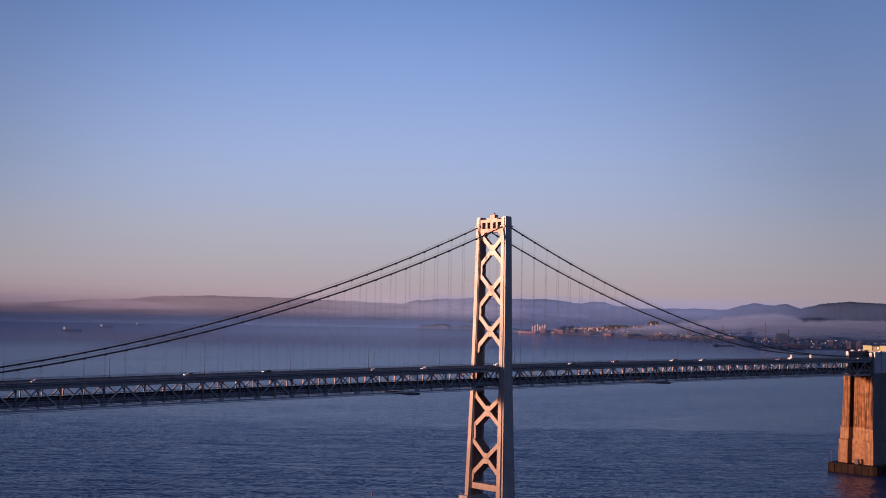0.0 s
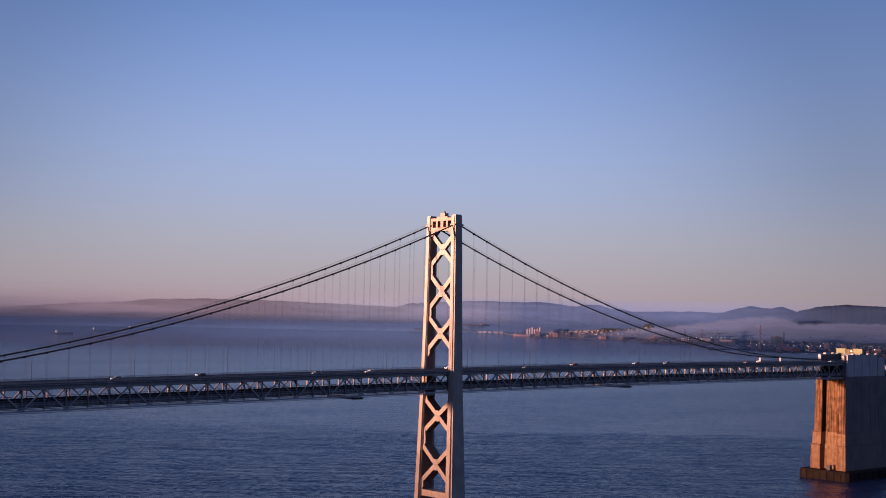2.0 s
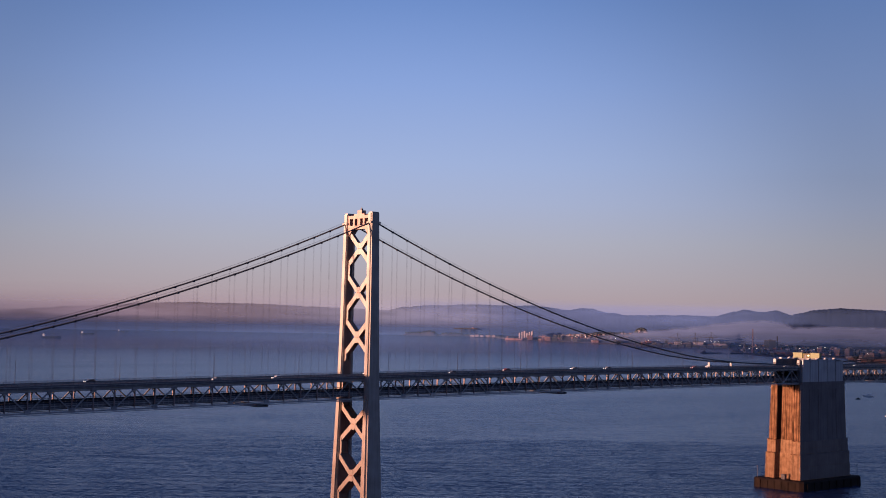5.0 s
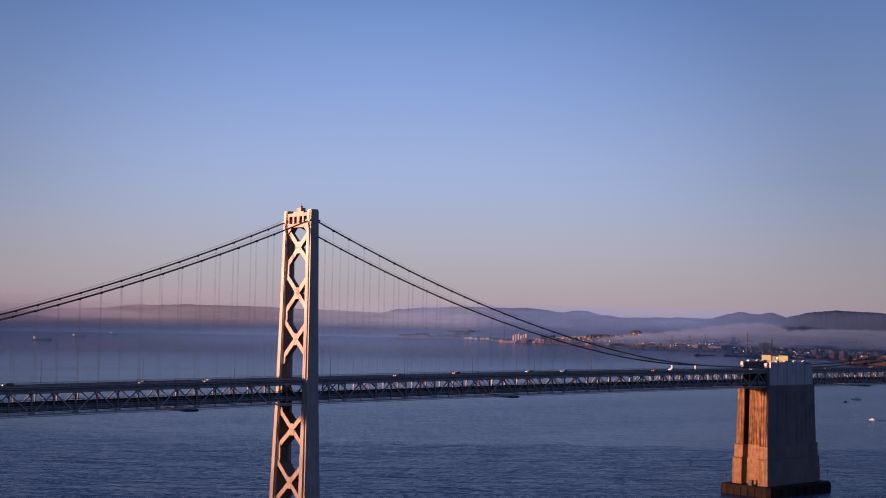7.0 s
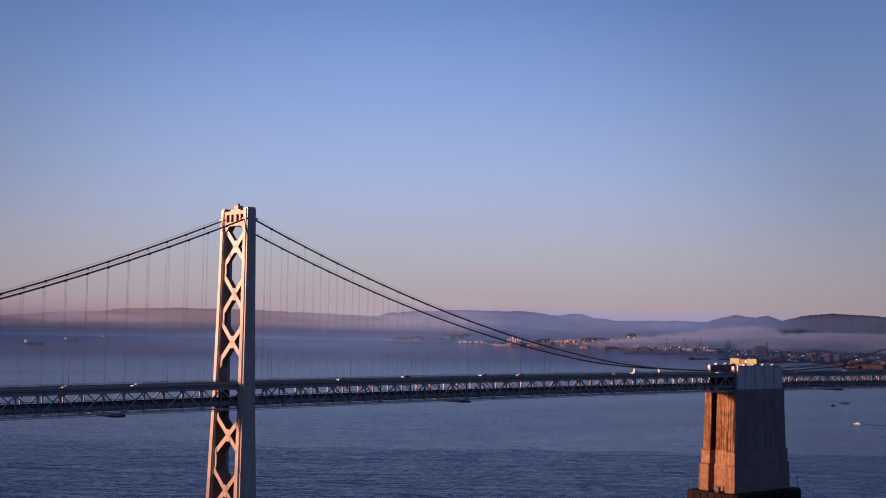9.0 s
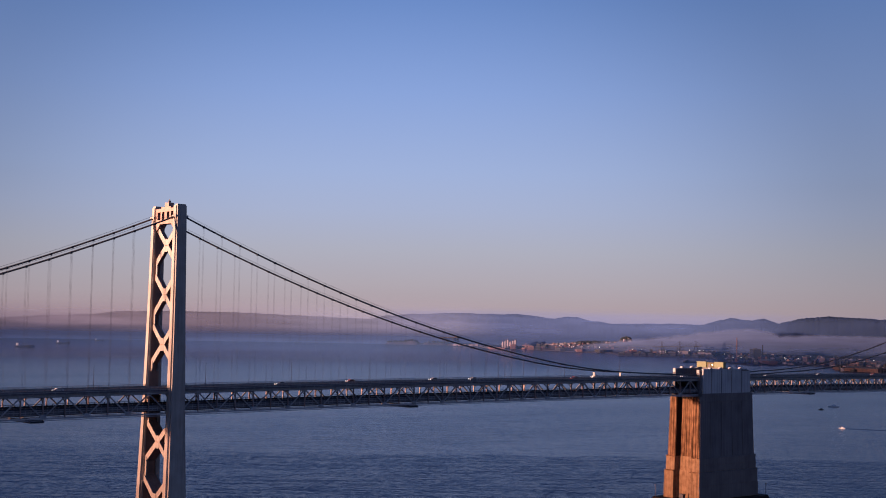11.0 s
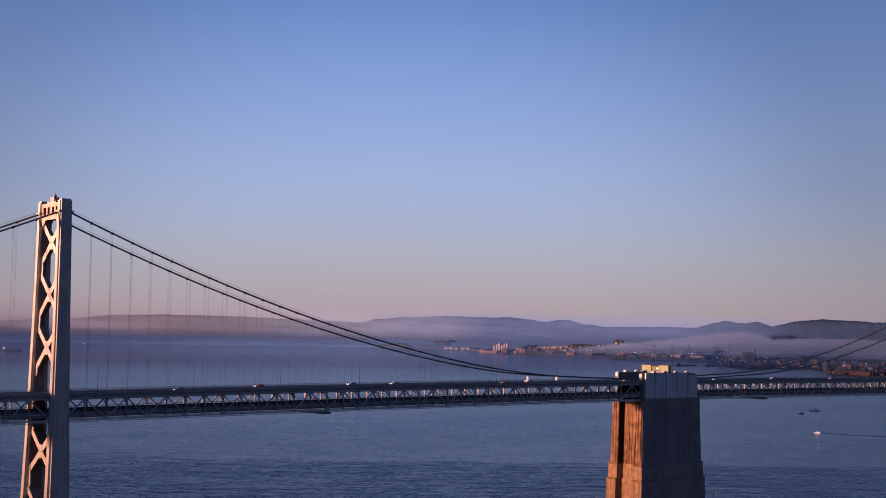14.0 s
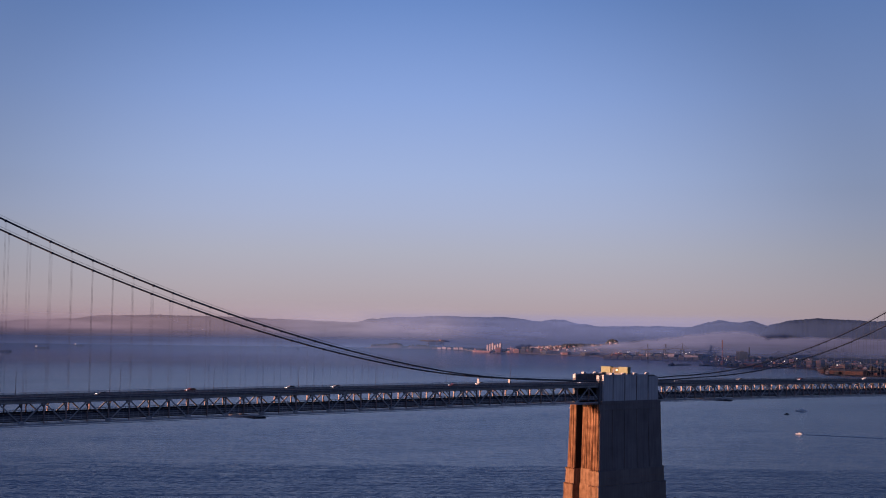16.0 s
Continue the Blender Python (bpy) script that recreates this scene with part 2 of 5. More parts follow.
    l.new(spot.outputs["X"], across.inputs[0])
    l.new(spot.outputs["Y"], across.inputs[2])
    wander = n.new("ShaderNodeTexNoise")
    wander.inputs["Scale"].default_value, wander.inputs["Detail"].default_value = 0.012, 6.0
    l.new(geo.outputs["Position"], wander.inputs["Vector"])
    push = n.new("ShaderNodeMath")
    push.operation = "MULTIPLY_ADD"
    push.inputs[1].default_value = 80.0
    l.new(wander.outputs["Fac"], push.inputs[0])
    l.new(across.outputs[0], push.inputs[2])
    breeze = n.new("ShaderNodeMapRange")
    breeze.interpolation_type = "SMOOTHSTEP"
    breeze.inputs["To Min"].default_value, breeze.inputs["To Max"].default_value = 1.0, 0.7
    l.new(push.outputs[0], breeze.inputs["Value"])
    # the line is crisp along the side span and loosens towards the main span
    for end, loose, crisp in (("From Min", 420.0, 668.0), ("From Max", 960.0, 712.0)):
        loosen = n.new("ShaderNodeMapRange")
        loosen.inputs["From Min"].default_value, loosen.inputs["From Max"].default_value = 60.0, 330.0
        loosen.inputs["To Min"].default_value, loosen.inputs["To Max"].default_value = loose, crisp
        l.new(spot.outputs["X"], loosen.inputs["Value"])
        l.new(loosen.outputs[0], breeze.inputs[end])
    both = n.new("ShaderNodeMath")
    both.operation = "MULTIPLY"
    l.new(calm.outputs[0], both.inputs[0])
    l.new(breeze.outputs[0], both.inputs[1])
    # the bay lies calmer in the lee of the far shore
    seaward = n.new("ShaderNodeVectorMath")
    seaward.operation = "DOT_PRODUCT"
    seaward.inputs[1].default_value = (0.65, 0.76, 0.0)
    l.new(geo.outputs["Position"], seaward.inputs[0])
    lee = n.new("ShaderNodeMapRange")
    lee.inputs["From Min"].default_value, lee.inputs["From Max"].default_value = 800.0, 2400.0
    lee.inputs["To Min"].default_value, lee.inputs["To Max"].default_value = 1.0, 0.3
    l.new(seaward.outputs["Value"], lee.inputs["Value"])
    sheltered = n.new("ShaderNodeMath")
    sheltered.operation = "MULTIPLY"
    l.new(both.outputs[0], sheltered.inputs[0])
    l.new(lee.outputs[0], sheltered.inputs[1])
    # wavelets die down with the shelter; the faces that show lean towards the near shore, a little less in calm water
    calmed = n.new("ShaderNodeVectorMath")
    calmed.operation = "SCALE"
    l.new(lean, calmed.inputs[0])
    l.new(sheltered.outputs[0], calmed.inputs["Scale"])
    lull = n.new("ShaderNodeMapRange")
    lull.inputs["From Min"].default_value, lull.inputs["From Max"].default_value = 0.7, 1.0
    lull.inputs["To Min"].default_value, lull.inputs["To Max"].default_value = 0.22, 1.12
    l.new(breeze.outputs[0], lull.inputs["Value"])
    driven = n.new("ShaderNodeVectorMath")
    driven.operation = "SCALE"
    driven.inputs[0].default_value = (-0.062, -0.073, 0)
    steady = n.new("ShaderNodeMapRange")
    steady.inputs["From Min"].default_value, steady.inputs["From Max"].default_value = 900.0, 2600.0
    steady.inputs["To Min"].default_value, steady.inputs["To Max"].default_value = 1.0, 0.0
    l.new(seaward.outputs["Value"], steady.inputs["Value"])
    eased = n.new("ShaderNodeMath")
    eased.operation = "MULTIPLY"
    l.new(lull.outputs[0], eased.inputs[0])
    l.new(steady.outputs[0], eased.inputs[1])
    l.new(eased.outputs[0], driven.inputs["Scale"])
    tilted = n.new("ShaderNodeVectorMath")
    l.new(calmed.outputs[0], tilted.inputs[0])
    l.new(driven.outputs[0], tilted.inputs[1])
    upright = n.new("ShaderNodeVectorMath")
    upright.inputs[1].default_value = (0, 0, 1)
    l.new(tilted.outputs[0], upright.inputs[0])
    unit = n.new("ShaderNodeVectorMath")
    unit.operation = "NORMALIZE"
    l.new(upright.outputs[0], unit.inputs[0])
    l.new(unit.outputs[0], b.inputs["Normal"])
    rough = n.new("ShaderNodeMapRange")
    rough.inputs["To Min"].default_value, rough.inputs["To Max"].default_value = 0.2, 0.3
    l.new(slicks.outputs["Fac"], rough.inputs["Value"])
    l.new(rough.outputs[0], b.inputs["Roughness"])
    return m


WATER = water_material()

# ---------------------------------------------------------------- the bay
# Past NEAR the distance is drawn in towards RIM, along the lines of sight from the middle of the flight,
# so that the far shore and the hills stay inside the drawn depth.
EYE, VIEW, NEAR, RIM = Vector((-309.0, -478.5, 99.0)), 40.5, 3000.0, 4750.0


def drawn_in(d):
    return d if d < NEAR else NEAR + (RIM - NEAR) * (1 - math.exp(-(d - NEAR) / (RIM - NEAR)))


def afar(bearing, d, z=0.0):
    """The place of a point d metres off, at a bearing in degrees from the view's middle, z metres over the sea, and its scale."""
    s = drawn_in(d) / d
    a = radians(VIEW + bearing)
    return Vector((EYE.x + math.sin(a) * d * s, EYE.y + math.cos(a) * d * s, EYE.z + (z - EYE.z) * s)), s


bm = bmesh.new()
dists = [0, 60, 150, 300, 500, 800, 1200, 1700, 2300, 3000, 3300, 3700, 4200, 4800, 5600, 6600, 8000, 10000, 14000, 22000]
spokes = 120
rows = []
for d in dists:
    if d == 0:
        rows.append([bm.verts.new((EYE.x, EYE.y, 0))] * spokes)
        continue
    rows.append([bm.verts.new(afar(360 * k / spokes, d)[0]) for k in range(spokes)])
for low, high in zip(rows, rows[1:]):
    for k in range(spokes):
        a, b, c, e = low[k], low[(k + 1) % spokes], high[(k + 1) % spokes], high[k]
        bm.faces.new((a, c, e) if a is b else (a, b, c, e))
sea = link_mesh("water", bm, WATER, smooth=True)
tagged(sea, "rippled dark blue bay water at sunrise", "water", kind="structure")

# ---------------------------------------------------------------- suspension bridge
MID_Y, PANEL, SPAN, BAY = -1.0, 8.70, 354.0, 2.4
TRUSS_Y, CABLE_Y = 8.5, 9.1
FIRST, LAST = -41, 83


def floor_z(x):
    """The under edge of the stiffening truss."""
    return 63.75 + 0.0085 * x - 0.000015 * x * x


def station(k):
    """Panel points, counted outwards from the tower: a short bay at the tower, even panels to both sides."""
    return BAY + PANEL * k if k >= 0 else -BAY + PANEL * (k + 1)


def from_tower(k):
    return k if k >= 0 else -k - 1


def cable_z(x):
    """Height of the main cables: hung from the tower at 0, down to the anchorage, and up again past it."""
    if x < 0:
        return 143.6 + 0.412 * x + 0.000555 * x * x
    u = x if x <= SPAN else abs(2 * SPAN - x)
    return 143.6 - 0.409 * u + 0.0006 * u * u + 1.0 * (max(u - 225.0, 0.0) / 45.0) ** 1.4 * (u < 290) + 1.85 * (u >= 290)


# tower -----------------------------------------------------------
tower = thing("bridge_tower", (0, MID_Y, 0), "silver grey steel suspension bridge tower with X bracing, lit orange", "bridge tower")
LEVELS = [9.5, 63.0, 100.0, 147.3]


def leg_at(z):
    """Half length along the bridge, inner and outer edge across it, at a height."""
    half = float(np.interp(z, LEVELS, (5.2, 3.7, 3.0, 2.45)))
    inner = float(np.interp(z, LEVELS, (9.9, 9.0, 8.4, 7.9)))
    outer = float(np.interp(z, LEVELS, (13.6, 12.1, 11.5, 10.6)))
    return half, inner, outer


for side in (-1, 1):
    bm = bmesh.new()
    rings = []
    for z in (9.5, 40, 63, 80, 100, 125, 147.3):
        half, inner, outer = leg_at(z)
        n1, n2, n3 = 0.2 * half, 0.24 * (outer - inner), 0.05 * (outer - inner)
        section = [(-half, inner + n3), (-half + n1, inner + n3), (-half + n1, inner), (half - n1, inner), (half - n1, inner + n3), (half, inner + n3),
                   (half, outer - n2), (half - n1, outer - n2), (half - n1, outer), (-half + n1, outer), (-half + n1, outer - n2), (-half, outer - n2)]
        rings.append([(x, side * y, z) for x, y in section])
    loft(bm, rings)
    leg = part("leg", bm, STEEL, tower)
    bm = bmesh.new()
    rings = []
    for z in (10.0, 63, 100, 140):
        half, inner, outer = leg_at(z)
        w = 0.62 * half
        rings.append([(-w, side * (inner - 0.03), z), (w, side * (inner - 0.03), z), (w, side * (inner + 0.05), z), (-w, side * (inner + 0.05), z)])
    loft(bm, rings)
    part("inner_plate", bm, BROWN_STEEL, leg, "brown inner plate")

# cross bracing: three panels above the roadway, two below
for low, high in ((83.2, 98.9), (103.3, 119.3), (123.9, 139.0), (44.2, 59.4), (20.3, 37.1)):
    centre = (low + high) / 2
    half_c = leg_at(centre)[0]
    for sign in (-1, 1):
        bm = bmesh.new()
        a = (0, sign * (leg_at(low)[1] + 0.4), low)
        b = (0, -sign * (leg_at(high)[1] + 0.4), high)
        face = max(half_c - 1.8, 0.75)
        trim = 0.01 if sign > 0 else 0.0
        for x in (-face + 0.2, face - 0.2):
            beam(bm, (x, *a[1:]), (x, *b[1:]), 2.15, 0.4 + trim, (1, 0, 0))
        brace = part("cross_brace", bm, STEEL, tower)
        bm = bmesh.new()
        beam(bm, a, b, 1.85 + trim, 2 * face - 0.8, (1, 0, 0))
        part("brace_web", bm, BROWN_STEEL, brace, "brown brace web")
    bm = bmesh.new()
    loft(bm, [[(x, -0.8, centre - 2.6), (x, 0.8, centre - 2.6), (x, 1.45, centre - 1.5), (x, 1.45, centre + 1.5), (x, 0.8, centre + 2.6), (x, -0.8, centre + 2.6), (x, -1.45, centre + 1.5), (x, -1.45, centre - 1.5)] for x in (-face - 0.08, face + 0.08)])
    gusset = part("gusset_plate", bm, STEEL, tower)
    for x in (-face - 0.12, face + 0.12):
        bm = bmesh.new()
        box(bm, x - 0.06, x + 0.06, -0.95, 0.95, centre - 0.16, centre + 0.16)
        part("splice_plate", bm, BROWN_STEEL, gusset)
# plates between the braces where they land on the legs
for low, high in ((80.0, 85.2), (97.4, 104.9), (117.8, 125.4), (137.4, 141.0), (57.8, 61.0), (35.6, 45.8), (16.2, 21.8)):
    half, inner, _ = leg_at((low + high) / 2)
    face = max(half - 1.8, 0.75)
    for side in (-1, 1):
        mid = 0.30 * (high - low)
        for x in (-face + 0.2, face - 0.2):
            bm = bmesh.new()
            loft(bm, [[(x + dx, side * (inner + 0.5), low), (x + dx, side * (inner - 0.35), low), (x + dx, side * (inner - 1.25), low + mid), (x + dx, side * (inner - 1.25), high - mid), (x + dx, side * (inner - 0.35), high), (x + dx, side * (inner + 0.5), high)] for dx in (-0.22, 0.22)])
            part("leg_gusset", bm, STEEL, tower)
half, inner, _ = leg_at(15)
bm = bmesh.new()
box(bm, -half + 2.0, half - 2.0, -inner, inner, 13.2, 16.2)
part("lower_strut", bm, STEEL, tower)
# portal at the top, with its openings
half, inner, outer = leg_at(144)
for z0, z1 in ((140.3, 142.0), (145.2, 146.6)):
    bm = bmesh.new()
    box(bm, -1.7, 1.7, -inner, inner, z0, z1)
    part("portal_beam", bm, PRIMER, tower, "portal beam in pinkish primer")
for y, w in ((-7.5, 0.6), (-3.7, 0.6), (0, 1.0), (3.7, 0.6), (7.5, 0.6)):
    bm = bmesh.new()
    box(bm, -1.6, 1.6, y - w, y + w, 142.0, 145.2)
    part("portal_post", bm, PRIMER, tower)
bm = bmesh.new()
loft(bm, [[(sx * hx, sy * hy, z) for sx, sy in ((-1, -1), (1, -1), (1, 1), (-1, 1))] for z, hx, hy in ((146.6, 1.5, 3.9), (147.3, 1.5, 3.9), (147.31, 1.2, 1.6), (149.0, 1.2, 1.6))])
part("crown", bm, PRIMER, tower, "stepped crown over the portal")
for sign in (-1, 1):
    bm = bmesh.new()
    hexa(bm, [(-1.6, sign * 7.9, 137.6), (1.6, sign * 7.9, 137.6), (1.6, sign * 7.4, 137.6), (-1.6, sign * 7.4, 137.6),
              (-1.6, sign * 7.9, 140.3), (1.6, sign * 7.9, 140.3), (1.6, sign * 4.6, 140.3), (-1.6, sign * 4.6, 140.3)])
    part("portal_bracket", bm, PRIMER, tower)
for side in (-1, 1):
    bm = bmesh.new()
    box(bm, -2.9, 2.9, side * 9.15 - 1.6, side * 9.15 + 1.6, 142.6, 143.4)
    part("cable_saddle", bm, STEEL, tower)
    bm = bmesh.new()
    box(bm, -1.9, 1.9, side * 9.25 - 1.1, side * 9.25 + 1.1, 147.3, 147.9)
    part("leg_cap", bm, STEEL, tower)
bm = bmesh.new()
tube(bm, [(0, 0, 149.0), (0, 0, 150.6)], 0.16, 6)
box(bm, -0.45, 0.45, -0.45, 0.45, 149.2, 149.9)
part("beacon", bm, DECK_EDGE, tower)

tower_pier = thing("tower_pier", (0, MID_Y, 0), "stained concrete bridge pier standing in the bay under the tower", "pier")
bm = bmesh.new()
loft(bm, [[(sx * (11 + g), sy * (19 + g), z) for sx, sy in ((-1, -0.85), (-0.75, -1), (0.75, -1), (1, -0.85), (1, 0.85), (0.75, 1), (-0.75, 1), (-1, 0.85))] for z, g in ((-6, 0.6), (6.4, 0), (7.4, -0.8))])
part("pier_block", bm, CONCRETE, tower_pier)
for side in (-1, 1):
    bm = bmesh.new()
    box(bm, -7, 7, side * 11.8 - 3.2, side * 11.8 + 3.2, 7.4, 9.5)
    part("pedestal", bm, CONCRETE_PALE, tower_pier)

# main cables -----------------------------------------------------
for side in (-1, 1):
    y = MID_Y + side * CABLE_Y
    for name, lo, hi, steps in (("main", -354, 0, 60), ("side", 0, 330, 56), ("far", 378, 700, 54)):
        xs = [lo + (hi - lo) * i / steps for i in range(steps + 1)]
        cable = thing("main_cable", (0, y, 0), "thick dark painted steel suspension cable", "cable", "main cables")
        bm = bmesh.new()
        tube(bm, [(x, 0, cable_z(x) + 0.15) for x in xs], 0.36, 10)
        part("cable_strand", bm, CABLE, cable)
        for off in (-0.55, 0.55):
            bm = bmesh.new()
            tube(bm, [(x, off, cable_z(x) + 1.25) for x in xs], 0.027, 4)
            part("hand_rope", bm, ROPE, cable)

# suspenders: hung in pairs from every panel point ------------------
rope_bm = bmesh.new()
for ox in (-0.2, 0.2):
    tube(rope_bm, [(ox, 0, 0), (ox, 0, 1)], 0.027, 5)
rope_mesh = bpy.data.meshes.new("rope")
rope_bm.to_mesh(rope_mesh)
rope_bm.free()
rope_mesh.materials.append(ROPE)
clamp_bm = bmesh.new()
box(clamp_bm, -0.34, 0.34, -0.40, 0.40, -0.40, 0.52)
clamp_mesh = bpy.data.meshes.new("clamp")
clamp_bm.to_mesh(clamp_mesh)
clamp_bm.free()
clamp_mesh.materials.append(ROPE)
for k in range(FIRST, LAST):
    x = station(k)
    top, low = cable_z(x), floor_z(x) + 9.6
    if top - low < 3 or abs(x) < 4 or abs(x - SPAN) < 60 or x > 700:
        continue
    for side in (-1, 1):
        hanger = thing("suspender", (x, MID_Y + side * CABLE_Y, low), "grey wire rope hanger between main cable and deck", "suspender", "suspenders")
        rope = new("rope", rope_mesh)
        rope.parent, rope.scale = hanger, (1.0 if x < SPAN else 1.5, 1.0 if x < SPAN else 1.5, top - low)
        clamp = new("cable_band", clamp_mesh)
        clamp.parent, clamp.location = hanger, (0, 0, top - low)

# stiffening truss and two roadways -------------------------------
deck = thing("bridge_deck", (0, MID_Y, 0), "double-deck grey steel truss roadway with railings", "bridge deck")


def strip(bm, y0, y1, z0, z1, lo=FIRST, hi=LAST):
    """A long member that follows the roadway's curve."""
    loft(bm, [[(x, y0, floor_z(x) + z0), (x, y1, floor_z(x) + z0), (x, y1, floor_z(x) + z1), (x, y0, floor_z(x) + z1)] for x in [station(k) for k in range(lo, hi + 1, 2)]])


LENGTHWISE = (("bottom_chord", -0.35, 0.32, 0.0, 0.7, TRUSS), ("top_chord", 7.95, 8.55, 0.0, 0.7, TRUSS), ("chord_flange", 7.75, 7.9, 0.12, 0.9, DECK_EDGE), ("chord_rail", 8.62, 8.74, 0.3, 0.12, CONCRETE_PALE),
              ("fascia_girder", 8.95, 9.6, 0.72, 0.3, DECK_EDGE), ("fascia_foot", 8.85, 8.95, 0.78, 0.44, TRUSS), ("fascia_flange", 9.6, 9.74, 0.78, 0.5, CONCRETE_PALE), ("road_barrier", 9.75, 10.2, 0.72, 0.2, DECK_EDGE),
              ("barrier_rail", 10.2, 10.3, 0.74, 0.26, TRUSS), ("middle_rail", 10.52, 10.62, 0.72, 0.14, TRUSS), ("hand_rail", 10.85, 11.0, 0.74, 0.2, TRUSS), ("traveller_rail", -0.86, -0.62, 0.2, 0.3, TRUSS),
              ("lower_fascia", 1.5, 3.1, -0.72, 0.24, DECK_EDGE), ("lower_flange", 1.36, 1.5, -0.66, 0.46, TRUSS), ("kerb_flange", 3.1, 3.24, -0.64, 0.5, TRUSS), ("lower_barrier", 3.24, 3.75, -0.7, 0.22, ROPE),
              ("lower_rail", 4.2, 4.36, -0.7, 0.16, ROPE), ("pipe", 2.2, 2.42, -0.5, 0.22, TRUSS))
for side in (-1, 1):
    y = side * TRUSS_Y
    for name, z0, z1, off, wide, mat in LENGTHWISE:
        bm = bmesh.new()
        strip(bm, y + side * off - wide / 2, y + side * off + wide / 2, z0, z1)
        part(name, bm, mat, deck)
    rails, ribs, lower = bmesh.new(), bmesh.new(), bmesh.new()
    for k in range(FIRST, LAST):
        x0, wide = station(k), station(k + 1) - station(k)
        for i in range(4):
            x = x0 + wide * i / 4
            z, yy = floor_z(x), y + side * 0.72
            box(rails, x - 0.07, x + 0.07, yy - 0.07, yy + 0.07, z + 9.74, z + 10.85)
            if i % 2 == 0:
                box(ribs, x - 0.09, x + 0.09, yy + side * 0.15 - 0.07, yy + side * 0.15 + 0.07, z + 8.95, z + 9.6)
            box(lower, x - 0.11, x + 0.11, y - side * 0.56 - 0.06, y - side * 0.56 + 0.06, z + 1.5, z + 3.1)
            box(lower, x - 0.1, x + 0.1, y - side * 0.7 - 0.09, y - side * 0.7 + 0.09, z + 3.75, z + 4.2)
        box(rails, x0 - 0.1, x0 + 0.1, y + side * 0.2 - 0.1, y + side * 0.2 + 0.1, floor_z(x0) - 0.64, floor_z(x0) - 0.44)
    tagged(part("railing", rails, ROPE, deck), kind="stuff")
    tagged(part("fascia_ribs", ribs, TRUSS, deck), kind="stuff")
    tagged(part("lower_railing", lower, TRUSS, deck), kind="stuff")

for name, z0, z1, half_w in (("upper_roadway", 9.3, 9.72, 8.85), ("lower_roadway", 2.9, 3.3, 7.5)):
    bm = bmesh.new()
    strip(bm, -half_w, half_w, z0, z1)
    part(name, bm, ASPHALT, deck)
for y in (-6, -3, 0, 3, 6):
    for z0 in (8.45, 2.1):
        bm = bmesh.new()
        strip(bm, y - 0.2, y + 0.2, z0, z0 + 0.78)
        part("stringer", bm, DECK_EDGE, deck)

# web members share meshes; diagonals and gussets carry flanges
bm = bmesh.new()
box(bm, -0.17, 0.17, -0.32, 0.32, 0.32, 7.95)
post = part("truss_post", bm, POST, deck)
bm = bmesh.new()
beam(bm, (0, 0, 0.1), (PANEL, 0, 8.1), 0.44, 0.44)
rise = part("truss_diagonal", bm, TRUSS, deck)
bm = bmesh.new()
beam(bm, (0, 0, 8.1), (PANEL, 0, 0.1), 0.44, 0.44)
fall = part("truss_diagonal", bm, TRUSS, deck)
bm = bmesh.new()
loft(bm, [[(-1.15, y, -0.1), (1.15, y, -0.1), (1.15, y, 0.6), (0.5, y, 1.45), (-0.5, y, 1.45), (-1.15, y, 0.6)] for y in (-0.42, 0.42)])
plate = part("gusset_plate", bm, TRUSS, deck)
bm = bmesh.new()
box(bm, -0.22, 0.22, -TRUSS_Y + 0.4, TRUSS_Y - 0.4, 7.6, 8.85)
box(bm, -0.4, 0.4, -TRUSS_Y + 0.4, TRUSS_Y - 0.4, 7.5, 7.6)
upper_beam = part("floor_beam", bm, DECK_EDGE, deck)
bm = bmesh.new()
box(bm, -0.22, 0.22, -TRUSS_Y + 0.4, TRUSS_Y - 0.4, 0.9, 2.6)
lower_beam = part("floor_beam", bm, DECK_EDGE, deck)
# knee braces under the upper floor, inside both trusses
bm = bmesh.new()
beam(bm, (0, TRUSS_Y - 0.3, 5.9), (0, TRUSS_Y - 2.4, 7.6), 0.3, 0.28, (1, 0, 0))
knee = part("knee_brace", bm, TRUSS, deck)
first = {}


def stand(ob, m):
    """Moves the first of a piece into place, and copies it after that."""
    if ob in first:
        again(ob, m, deck)
    else:
        first[ob] = True
        ob.matrix_basis = m


for k in range(FIRST, LAST):
    x, even = station(k), from_tower(k) % 2 == 0
    slope = math.degrees(math.atan2(floor_z(x + PANEL) - floor_z(x), PANEL))
    for side in (-1, 1):
        y = side * TRUSS_Y
        stand(post, pose(x, y, floor_z(x)))
        if k != -1:
            stand(rise if even else fall, pose(x, y, floor_z(x), 0, -slope, 0))
        stand(plate, pose(x, y, floor_z(x)) if even else pose(x, y, floor_z(x) + 8.6, 180, 0, 0))
    stand(upper_beam, pose(x, 0, floor_z(x)))
    stand(lower_beam, pose(x, 0, floor_z(x)))
    for turn in (0, 180):
        stand(knee, pose(x, 0, floor_z(x), 0, 0, turn))

# anchorage -------------------------------------------------------
anchorage = thing("cable_anchorage", (SPAN + 0.5, MID_Y, 0), "tall stained concrete cable anchorage standing in the bay", "anchorage")


def shell(z, half_x, half_y, notch_y, notch_x):
    """Plan of the anchorage: a block with a deep recess in each end."""
    return [(-half_x, -half_y, z), (half_x, -half_y, z), (half_x, -notch_y, z), (half_x - notch_x, -notch_y, z), (half_x - notch_x, notch_y, z), (half_x, notch_y, z),
            (half_x, half_y, z), (-half_x, half_y, z), (-half_x, notch_y, z), (-half_x + notch_x, notch_y, z), (-half_x + notch_x, -notch_y, z), (-half_x, -notch_y, z)]


